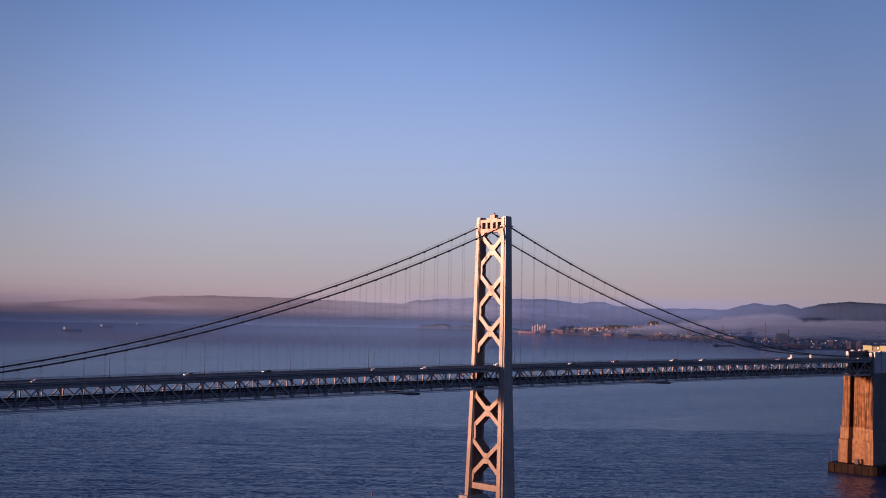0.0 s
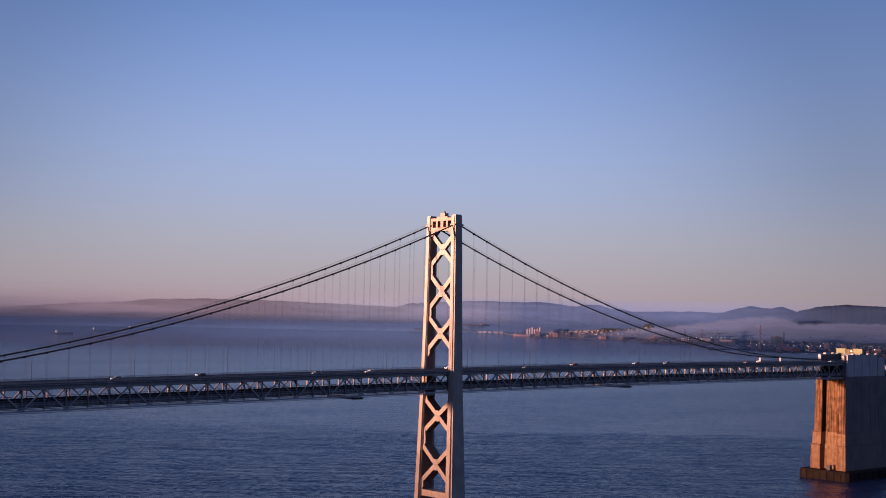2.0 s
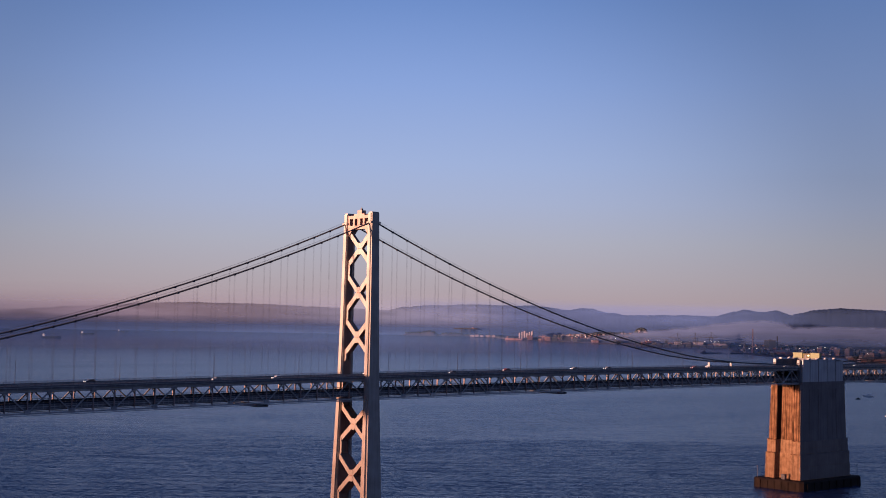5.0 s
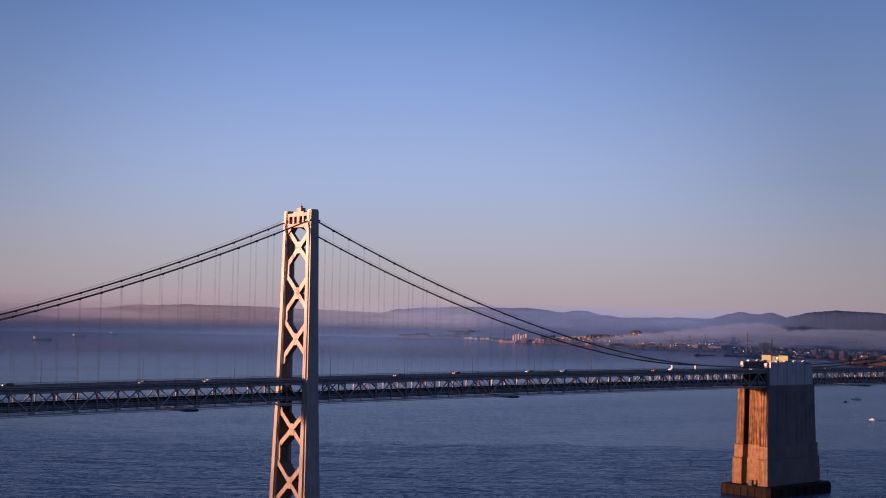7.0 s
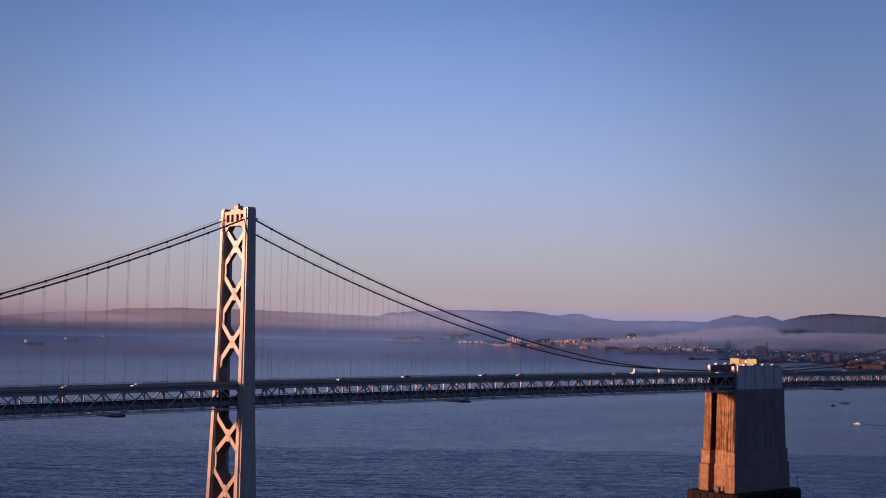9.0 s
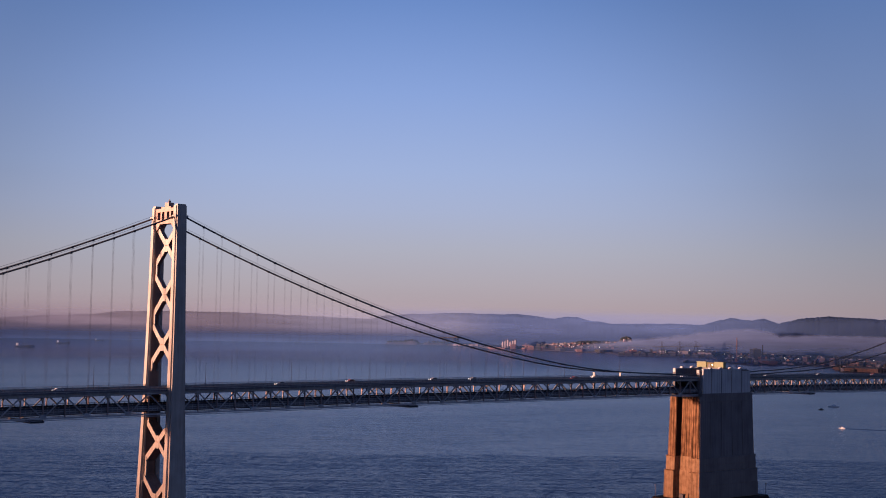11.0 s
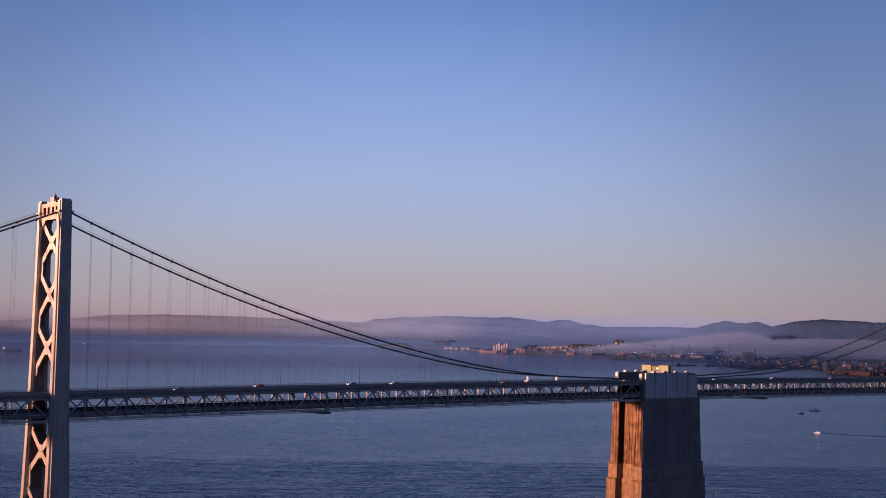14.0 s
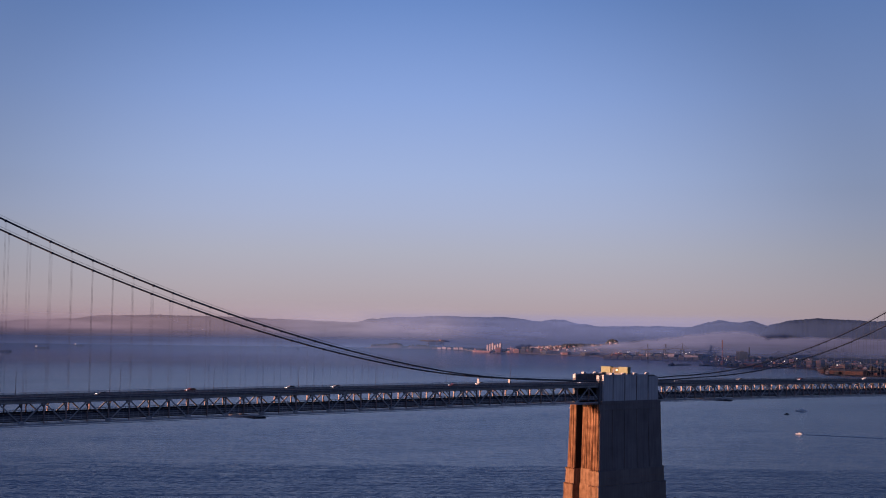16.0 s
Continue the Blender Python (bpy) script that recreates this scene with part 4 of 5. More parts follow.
# ---------------------------------------------------------------- the far shore
LAND = material("dark_shore_ground", (0.05, 0.045, 0.056), 0.95, 0.0, (0.034, 0.031, 0.04), 0.02, 6, gloss=0.04)
TREES = material("dark_tree_cover", (0.024, 0.03, 0.04), 0.95, 0.0, (0.016, 0.02, 0.028), 0.05, 6, gloss=0.04)
WALLS = [material("pale_walls", (0.20, 0.17, 0.205), 0.85, 0.0, (0.15, 0.125, 0.15), 0.05, by_object=0.2, gloss=0.08), material("brick_walls", (0.11, 0.05, 0.052), 0.85, 0.0, (0.08, 0.038, 0.038), 0.05, by_object=0.2, gloss=0.08),
         material("grey_walls", (0.04, 0.04, 0.046), 0.85, 0.0, (0.026, 0.026, 0.03), 0.05, by_object=0.2, gloss=0.08), material("tan_walls", (0.15, 0.085, 0.085), 0.85, 0.0, (0.11, 0.062, 0.06), 0.05, by_object=0.2, gloss=0.08)]
ROOF = material("flat_roofs", (0.06, 0.056, 0.065), 0.9, 0.0, (0.04, 0.038, 0.044), 0.05)
CRANE = material("crane_paint", (0.035, 0.034, 0.04), 0.6, 0.0, (0.025, 0.024, 0.028), 0.1, gloss=0.04)
CRANE_RED = material("red_crane_paint", (0.14, 0.085, 0.095), 0.7, 0.0, (0.10, 0.06, 0.07), 0.1, gloss=0.04)
HULL = material("ship_hull", (0.006, 0.009, 0.016), 0.8, 0.0, (0.004, 0.006, 0.011), 0.1, gloss=0.04)
SHIP_WHITE = material("ship_white", (0.26, 0.29, 0.36), 0.7, 0.0, (0.2, 0.22, 0.28), 0.1)
GLASS = material("dark_window_glass", (0.03, 0.035, 0.05), 0.12, 0.0, (0.02, 0.025, 0.035), 0.1)
WORN_ORANGE = material("worn_orange_paint", (0.42, 0.20, 0.10), 0.6, 0.0, (0.34, 0.15, 0.07), 0.1)
SHORE = [(-2.7, 8650), (-2.0, 8400), (-0.45, 8350), (1.1, 8150), (1.9, 8080), (2.3, 7400), (3.4, 7050), (4.1, 7050), (5.2, 6750), (6.4, 6550), (7.76, 6330), (7.9, 6050), (8.0, 5700), (9.5, 5690), (12.1, 5680), (12.25, 4950), (13.1, 4560), (13.3, 4450),
         (13.6, 4400), (15.7, 4560), (16.9, 4400), (17.3, 3820), (19.4, 3740), (22, 3600), (28, 3400)]


def shore_d(b):
    return float(np.interp(b, [p[0] for p in SHORE], [p[1] for p in SHORE]))


bm = bmesh.new()
rows = []
for i in range(301):
    b = -2.7 + 30.7 * i / 300
    d0 = shore_d(b) * (1 + 0.004 * noise.noise(Vector((b * 4, 0, 0))))
    deep = 200 if b < 1.5 else 4000
    line = [(d0, -3), (d0 + 4, 2.5), (d0 + 150, 4), (d0 + deep * 0.4, 5), (d0 + deep, 6)]
    rows.append([bm.verts.new(afar(b, d, z + (3 * noise.noise(Vector((b * 2, d * 0.002, 0))) if z > 3 else 0))[0]) for d, z in line])
for p, q in zip(rows, rows[1:]):
    for j in range(4):
        bm.faces.new((p[j], q[j], q[j + 1], p[j + 1]))
tagged(link_mesh("ground", bm, LAND, smooth=True), "dark flat shore with docks across the bay", "ground", kind="structure")


def on_shore(bearing, inland):
    return shore_d(bearing) + inland


def far_thing(name, bearing, d, z, turn, label, category, group=""):
    place, s = afar(bearing, d, z)
    e = thing(name, place, label, category, group)
    e.rotation_euler = (0, 0, radians(turn))
    e.scale = (s, s, s)
    return e


def building(bearing, inland, wide, deep, high, wall, pitched=False, group="waterfront buildings", name="building", label="", turn=0.0, base=3.5):
    """Walls with recessed window bands and a roof with plant on it."""
    e = far_thing("shed" if pitched and name == "building" else name, bearing, on_shore(bearing, inland), base, turn, label or ("long low shed beside the water" if pitched else "sunlit building on the far shore"), "building", group)
    bm = bmesh.new()
    box(bm, -deep / 2, deep / 2, -wide / 2, wide / 2, -2, high)
    walls = part("wall", bm, wall, e)
    bm = bmesh.new()
    if pitched:
        loft(bm, [[(-deep / 2 - 0.6, y, high), (0, y, high + 0.16 * deep), (deep / 2 + 0.6, y, high)] for y in (-wide / 2 - 0.6, wide / 2 + 0.6)])
    else:
        box(bm, -deep / 2 - 0.4, deep / 2 + 0.4, -wide / 2 - 0.4, wide / 2 + 0.4, high, high + 0.8)
        box(bm, -deep * 0.2, deep * 0.15, -wide * 0.25, wide * 0.1, high + 0.8, high + 3.4)
    part("roof", bm, ROOF, e)
    storeys = int((high - 2) / 4.2)
    if storeys and not pitched and high < 60:
        for s in range(storeys):
            bm = bmesh.new()
            z = 1.6 + s * 4.2
            box(bm, -deep / 2 - 0.15, deep / 2 + 0.15, -wide / 2 + 1.2, wide / 2 - 1.2, z, z + 1.7)
            box(bm, -deep / 2 + 1.2, deep / 2 - 1.2, -wide / 2 - 0.15, wide / 2 + 0.15, z, z + 1.7)
            part("window_band", bm, GLASS, walls)
    return e


def rise(name, profile, d, label):
    """Rising ground behind the shore by its skyline of bearings and heights in degrees, d metres off. Returns its height at a bearing."""
    def crest(b):
        return 99.0 + d * math.tan(radians(float(np.interp(b, [p[0] for p in profile], [p[1] for p in profile]))))
    bm = bmesh.new()
    rows = []
    lo, hi = profile[0][0], profile[-1][0]
    count = int((hi - lo) / 0.05)
    for i in range(count + 1):
        b = lo + (hi - lo) * i / count
        top = max(crest(b) + 3 * noise.fractal(Vector((b * 6, d, 0)), 0.8, 2.0, 4), 3.0)
        rows.append([bm.verts.new(afar(b, d + back, 2.0 + (top - 2.0) * k)[0]) for back, k in ((-420, 0.0), (-300, 0.3), (-150, 0.72), (-40, 0.96), (0, 1.0), (120, 0.6), (260, 0.0))])
    for p, q in zip(rows, rows[1:]):
        for j in range(6):
            bm.faces.new((p[j], q[j], q[j + 1], p[j + 1]))
    tagged(link_mesh(name, bm, LAND, smooth=True), label, "hill", kind="structure")
    return crest


spit_top = rise("ground_spit", [(-2.1, -0.68), (-2.02, -0.56), (-1.6, -0.53), (-1.2, -0.5), (-0.95, -0.46), (-0.72, -0.5), (-0.64, -0.62), (-0.44, -0.62), (-0.36, -0.54), (0.0, -0.53), (0.35, -0.55), (0.8, -0.62), (1.0, -0.66)], 8600, "dark low bluff on the spit across the bay")
town_top = rise("ground_town", [(4.2, -0.66), (4.8, -0.53), (5.5, -0.50), (6.1, -0.45), (6.3, -0.42), (7.0, -0.41), (7.7, -0.42), (8.02, -0.40), (8.12, -0.27), (8.32, -0.19), (8.5, -0.25), (8.62, -0.42), (9.2, -0.54), (9.8, -0.66)], 7400, "dark built-up rise behind the far quay")

rng = random.Random(7)
# the far town: pale terminals, silos, long white sheds
for i in range(26):
    b = rng.uniform(0.9, 4.6)
    building(b, rng.uniform(20, 420), rng.uniform(14, 50), rng.uniform(12, 26), rng.uniform(2.5, 6.5), WALLS[rng.choice((0, 2, 2, 2, 3))], True, turn=rng.uniform(-14, 14))
for b, w, h in ((0.92, 22, 8), (1.12, 40, 11), (1.34, 24, 8), (1.66, 34, 9), (1.86, 40, 10)):
    building(b, 30, w, 22, h, WALLS[0], True, label="low white shed on the waterfront", turn=rng.uniform(-42, -30))
for i in range(6):
    e = far_thing("silo", 3.02 + 0.11 * i, on_shore(3.3, 200), 3.5, 0, "tall pale sunlit storage silo", "silo", "silos")
    bm = bmesh.new()
    tall = 36 + 5 * (i % 3)
    loft(bm, [[(r * math.cos(a), r * math.sin(a), z) for a in [math.tau * k / 14 for k in range(14)]] for z, r in ((-2, 6.0), (tall - 3, 6.0), (tall, 3.0))])
    part("drum", bm, WALLS[0], e)
    bm = bmesh.new()
    box(bm, -0.8, 0.8, -0.8, 0.8, tall, tall + 4)
    part("vent", bm, CRANE_RED, e)
for b, inland, w, dp, h, wall in ((3.45, 90, 50, 26, 22, 1), (4.25, 60, 34, 24, 18, 3), (4.5, 160, 40, 26, 14, 2), (5.5, 120, 70, 26, 10, 2), (6.3, 90, 60, 26, 9, 3), (7.2, 80, 60, 26, 10, 2)):
    building(b, inland, w, dp, h, WALLS[wall], h < 12, turn=rng.uniform(-45, -20))
# rows of houses along the rise
for i in range(34):
    b = 4.82 + 1.3 * i / 33 + rng.uniform(-0.01, 0.01)
    d = 7340 + rng.uniform(-25, 10)
    building(b, d - shore_d(b), rng.uniform(9, 17), 12, rng.uniform(6, 10), WALLS[0 if i % 5 else 3], rng.random() < 0.5, "hillside houses", "house", "pale sunlit house on the rise", rng.uniform(-50, -30), town_top(b) - 9)
for i in range(90):
    b = rng.uniform(4.5, 9.4)
    back = rng.uniform(-330, -60)
    up = 2 + (town_top(b) - 2) * float(np.interp(back, (-420, -300, -150, -40), (0, 0.3, 0.72, 0.96)))
    building(b, 7400 + back - shore_d(b), rng.uniform(8, 22), 12, rng.uniform(5, 10), WALLS[rng.choice((0, 1, 2, 2, 3))], rng.random() < 0.5, "hillside houses", "house", "small house on the slope behind the quay", rng.uniform(-50, -10), up)
# the long quay with its transit sheds
for i in range(13):
    b = 8.15 + 0.31 * i
    building(b, rng.uniform(30, 60), rng.uniform(26, 33), 26, rng.uniform(6, 9), WALLS[2], True, label="long dark transit shed on the quay", turn=-42)
building(10.75, 260, 110, 30, 20, WALLS[0], True, turn=-42)
building(11.5, 240, 60, 30, 17, WALLS[0], True, turn=-42)
for i in range(40):
    b = rng.uniform(8.3, 12.2)
    building(b, rng.uniform(100, 1300), rng.uniform(15, 45), rng.uniform(14, 30), rng.uniform(6, 16), WALLS[rng.choice((0, 1, 2, 2, 2, 3))], rng.random() < 0.4, turn=rng.uniform(-45, -15))
# the near docks and the city behind them
for i in range(285):
    b = rng.uniform(12.6, 21.5)
    inland = rng.uniform(30, 1700)
    h = rng.uniform(3, 8) if inland < 500 else rng.uniform(4, 15)
    building(b, inland, rng.uniform(6, 20), rng.uniform(7, 18), h, WALLS[rng.choice((0, 0, 1, 2, 2, 2, 2, 3))], rng.random() < 0.3, turn=rng.uniform(-30, 30), name="city_building", group="city buildings", label="low city building behind the docks")
building(18.2, 70, 107, 30, 9, WALLS[3], True, name="pier_shed", label="long tan pier shed lit by the sun")
building(14.3, 160, 90, 30, 10, WALLS[1], True, name="pier_shed", label="long brick pier shed", turn=-30)
building(13.78, 1000, 66, 30, 40, WALLS[2], label="dark power station block", turn=-40)
for b, inland, w, h in ((16.6, 300, 22, 20), (17.0, 330, 18, 24), (17.9, 500, 30, 18), (18.6, 600, 26, 17), (15.9, 420, 18, 21)):
    building(b, inland, w, 26, h, WALLS[3], group="city buildings", label="taller sunlit city block")


def chimney(bearing, inland, high, radius, mat, label):
    e = far_thing("chimney", bearing, on_shore(bearing, inland), 3.5, 0, label, "chimney")
    bm = bmesh.new()
    loft(bm, [[(radius * k * math.cos(a), radius * k * math.sin(a), z) for a in [math.tau * i / 12 for i in range(12)]] for z, k in ((-3, 1.25), (high * 0.5, 1.0), (high * 0.96, 0.78), (high * 0.96, 0.9), (high, 0.88))])
    part("stack", bm, mat, e)
    bm = bmesh.new()
    box(bm, -radius * 2.2, radius * 2.2, -radius * 2.5, radius * 2.5, -2, high * 0.16)
    part("base_house", bm, WALLS[1], e)


chimney(13.04, 180, 86, 2.0, CRANE_RED, "tall slender reddish chimney on the docks")
chimney(14.08, 1000, 57, 2.6, WALLS[2], "grey power station chimney")


def dock_crane(bearing, inland, high, mat, turn, label):
    """Ship-to-shore crane: four legs, portal ties, boom, apex frame and stays."""
    e = far_thing("dock_crane", bearing, on_shore(bearing, inland), 3.5, turn, label, "crane", "dock cranes")
    half = high * 0.125
    for sx in (-1, 1):
        for sy in (-1, 1):
            bm = bmesh.new()
            beam(bm, (sx * half, sy * half, -2), (sx * half * 0.8, sy * half * 0.8, high * 0.62), 1.7, 1.7, (0, 1, 0))
            part("leg", bm, mat, e)
    for z in (high * 0.22, high * 0.6):
        for s in (-1, 1):
            bm = bmesh.new()
            box(bm, -half, half, s * half * 0.85 - 0.7, s * half * 0.85 + 0.7, z, z + 1.6)
            part("portal_tie", bm, mat, e)
            bm = bmesh.new()
            box(bm, s * half * 0.85 - 0.7, s * half * 0.85 + 0.7, -half, half, z, z + 1.6)
            part("portal_tie", bm, mat, e)
    bm = bmesh.new()
    beam(bm, (0, -high * 0.45, high * 0.64), (0, high * 0.75, high * 0.64), 2.0, 2.6, (1, 0, 0))
    part("boom", bm, mat, e)
    for s in (-1, 1):
        bm = bmesh.new()
        beam(bm, (s * half * 0.7, 0, high * 0.62), (0, 0, high), 1.3, 1.3, (0, 1, 0))
        part("apex_leg", bm, mat, e)
    for y in (-high * 0.42, high * 0.7):
        bm = bmesh.new()
        tube(bm, [(0, 0, high), (0, y, high * 0.65)], 0.4, 4)
        part("stay", bm, mat, e)


dock_crane(9.88, 60, 62, CRANE, 10, "dark dock crane on the far quay")
dock_crane(10.63, 60, 63, CRANE, 5, "dark dock crane on the far quay")
dock_crane(11.31, 300, 66, CRANE, 25, "dark dock crane on the far quay")
dock_crane(4.02, 20, 30, CRANE_RED, 20, "reddish dock crane lit by the sun")
dock_crane(4.14, 20, 27, CRANE_RED, 15, "reddish dock crane lit by the sun")
dock_crane(12.75, 60, 40, CRANE, 60, "dark dock crane on the near dock")


def gantry_crane(bearing, d, long, high, label):
    """Giant gantry: a long level bridge girder on two braced towers."""
    e = far_thing("gantry_crane", bearing, d, 3.5, -40, label, "crane")
    for x in (-long * 0.2, long * 0.2):
        for sx in (-1, 1):
            for sy in (-1, 1):
                bm = bmesh.new()
                beam(bm, (x + sx * 7, sy * 9, -2), (x + sx * 4.5, sy * 6, high), 1.8, 1.8, (0, 1, 0))
                part("leg", bm, CRANE, e)
        for z in (high * 0.35, high * 0.68):
            bm = bmesh.new()
            box(bm, x - 6.4, x + 6.4, -7.5, 7.5, z, z + 1.2)
            part("portal_tie", bm, CRANE, e)
    for y in (-5, 5):
        bm = bmesh.new()
        box(bm, -long / 2, long / 2, y - 1.4, y + 1.4, high, high + 6)
        part("girder", bm, CRANE, e)
    bm = bmesh.new()
    box(bm, long * 0.28, long * 0.36, -6.5, 6.5, high + 6, high + 11)
    part("trolley", bm, CRANE_RED, e)


gantry_crane(0.62, 8300, 148, 44, "giant dark gantry crane with a long level girder")


def clump(name, lo, hi, inland, deep, high, count, seed, label, dome=0.0):
    """A belt of trees on the far shore: many small crowns over one another, on a low rise."""
    r = random.Random(seed)
    bm = bmesh.new()
    for i in range(count):
        b = r.uniform(lo, hi)
        u = (b - lo) / (hi - lo)
        d = on_shore(b, inland + r.uniform(0, deep))
        rise = dome * math.sin(math.pi * u) ** 0.8 * r.uniform(0.5, 1.0)
        size = r.uniform(0.35, 0.6) * high
        place, s = afar(b, d, 4 + rise + size * 0.6)
        m = Matrix.Translation(place) @ Matrix.Diagonal((size * s * r.uniform(0.9, 1.5), size * s * r.uniform(0.9, 1.5), size * s * r.uniform(0.7, 1.0), 1)) @ Euler((r.random() * 6, r.random() * 6, 0)).to_matrix().to_4x4()
        made = bmesh.ops.create_icosphere(bm, subdivisions=1, radius=1.0, matrix=m)
        for v in made["verts"]:
            v.co += Vector((r.uniform(-1, 1), r.uniform(-1, 1), r.uniform(-1, 1))) * size * s * 0.18
    tagged(link_mesh(name, bm, TREES), label, "trees", kind="stuff")


def grove(lo, hi, d, crest, high, count, seed, label):
    """Trees along the crest of a rise: many small crowns over one another."""
    r = random.Random(seed)
    bm = bmesh.new()
    for i in range(count):
        b, back = r.uniform(lo, hi), r.uniform(-110, 20)
        size = r.uniform(0.3, 0.55) * high
        place, s = afar(b, d + back, max(crest(b), 4) * float(np.interp(back, (-150, -40, 0), (0.72, 0.96, 1.0))) + size * 0.4)
        m = Matrix.Translation(place) @ Matrix.Diagonal((size * s * r.uniform(0.8, 1.3), size * s * r.uniform(0.8, 1.3), size * s * r.uniform(0.7, 1.1), 1)) @ Euler((r.random() * 6, r.random() * 6, 0)).to_matrix().to_4x4()
        made = bmesh.ops.create_icosphere(bm, subdivisions=1, radius=1.0, matrix=m)
        for v in made["verts"]:
            v.co += Vector((r.uniform(-1, 1), r.uniform(-1, 1), r.uniform(-1, 1))) * size * s * 0.22
    tagged(link_mesh("tree_belt", bm, TREES), label, "trees", kind="stuff")


grove(-2.0, 0.9, 8600, spit_top, 13, 260, 1, "dark trees on the low spit")
grove(6.15, 7.95, 7400, town_top, 12, 170, 3, "dark trees along the top of the rise")
grove(8.08, 8.6, 7400, town_top, 14, 90, 4, "dark wooded knoll behind the docks")
clump("tree_belt", 2.0, 4.4, 100, 260, 11, 90, 2, "dark trees behind the far quay", 4)
clump("tree_belt", 9.8, 22, 150, 1700, 8, 420, 5, "scattered dark street trees", 0)


def ship(bearing, d, length, turn, house_end, label, pale=None, group="anchored ships", base=0):
    """Hull with raised bow, deckhouse, funnel, mast and hatch covers."""
    e = far_thing("cargo_ship", bearing, d, base, turn, label, "ship", group)
    h, w = length * 0.09, length * 0.085
    bm = bmesh.new()
    plan = [(-0.5, -0.8), (-0.46, -1), (0.36, -1), (0.46, -0.6), (0.52, 0), (0.46, 0.6), (0.36, 1), (-0.46, 1), (-0.5, 0.8)]
    loft(bm, [[(x * length * k, y * w * k, z + (h * 0.35 if x > 0.3 and z > 0 else 0)) for x, y in plan] for z, k in ((-3, 0.93), (h, 1.0))])
    part("hull", bm, pale or HULL, e)
    bm = bmesh.new()
    x = house_end * length * 0.38
    box(bm, x - length * 0.05, x + length * 0.05, -w * 0.85, w * 0.85, h, h + length * 0.11)
    box(bm, x - length * 0.03, x + length * 0.03, -w * 1.0, w * 1.0, h + length * 0.11, h + length * 0.14)
    house = part("deckhouse", bm, pale or SHIP_WHITE, e)
    bm = bmesh.new()
    box(bm, x - length * 0.085, x - length * 0.06, -w * 0.25, w * 0.25, h, h + length * 0.13)
    part("funnel", bm, HULL, e)
    bm = bmesh.new()
    tube(bm, [(x, 0, h + length * 0.14), (x, 0, h + length * 0.19)], length * 0.005, 5)
    part("mast", bm, HULL, house)
    for k in range(4):
        bm = bmesh.new()
        c = -house_end * length * (0.32 - 0.17 * k)
        box(bm, c - length * 0.055, c + length * 0.055, -w * 0.7, w * 0.7, h, h + length * 0.02)
        part("hatch_cover", bm, WALLS[2] if pale else HULL, e)


ship(-17.2, 5480, 79, -44, -1, "dark cargo ship at anchor in the bay")
ship(-15.7, 6560, 69, -44, -1, "dark cargo ship at anchor in the bay")
ship(-14.25, 7800, 55, -44, -1, "dark cargo ship at anchor in the bay")
ship(-13.9, 9000, 64, -44, -1, "dark cargo ship at anchor in the bay")
ship(2.76, 7090, 94, 136, 1, "pale sunlit ship moored at the far quay", WALLS[3], "moored ships")
ship(15.3, 4980, 42, 145, 1, "small orange work ship laid up on the dock", WORN_ORANGE, "moored ships", 4.5)


def barge(bearing, d, length, turn):
    e = far_thing("barge", bearing, d, 0, turn, "dark flat barge moored off the docks", "barge", "barges")
    bm = bmesh.new()
    loft(bm, [[(-0.5 * length, -7, z), (0.5 * length, -7, z), (0.5 * length, 7, z), (-0.5 * length, 7, z)] for z in (-2, 3.5)])
    part("hull", bm, HULL, e)
    bm = bmesh.new()
    box(bm, -0.42 * length, -0.3 * length, -4, 4, 3.5, 9)
    part("cabin", bm, WALLS[2], e)


barge(11.28, 4710, 84, -18)
barge(12.35, 4720, 46, -50)


WHITE_AT, LAUNCH_AT, DARK_AT = (991, 320), (1355, 566), (1277, 535)


def motor_boat(x, y, length, turn, label, paint):
    e = thing("motor_boat", (x, y, 0), label, "boat", "small boats")
    e.rotation_euler = (0, 0, radians(turn))
    bm = bmesh.new()
    plan = [(-0.5, -0.8), (0.2, -1), (0.42, -0.55), (0.5, 0), (0.42, 0.55), (0.2, 1), (-0.5, 0.8)]
    loft(bm, [[(px * length * k, py * length * 0.15 * k, z) for px, py in plan] for z, k in ((-0.5, 0.8), (length * 0.11, 1.0))])
    part("hull", bm, paint, e)
    bm = bmesh.new()
    hexa(bm, [(-0.25 * length, -0.1 * length, 0.11 * length), (0.15 * length, -0.1 * length, 0.11 * length), (0.15 * length, 0.1 * length, 0.11 * length), (-0.25 * length, 0.1 * length, 0.11 * length),
              (-0.2 * length, -0.08 * length, 0.25 * length), (0.05 * length, -0.08 * length, 0.25 * length), (0.05 * length, 0.08 * length, 0.25 * length), (-0.2 * length, 0.08 * length, 0.25 * length)])
    part("cabin", bm, paint, e)
    bm = bmesh.new()
    tube(bm, [(-0.1 * length, 0, 0.25 * length), (-0.12 * length, 0, 0.42 * length)], 0.09, 5)
    part("mast", bm, DECK_EDGE, e)


motor_boat(WHITE_AT[0], WHITE_AT[1], 7.2, 110, "small white motor boat trailing a wake", WHITE)
motor_boat(DARK_AT[0], DARK_AT[1], 8, 150, "small dark motor boat on the bay", WALLS[2])
motor_boat(LAUNCH_AT[0], LAUNCH_AT[1], 16, 120, "pale grey launch on the bay", WHITE)
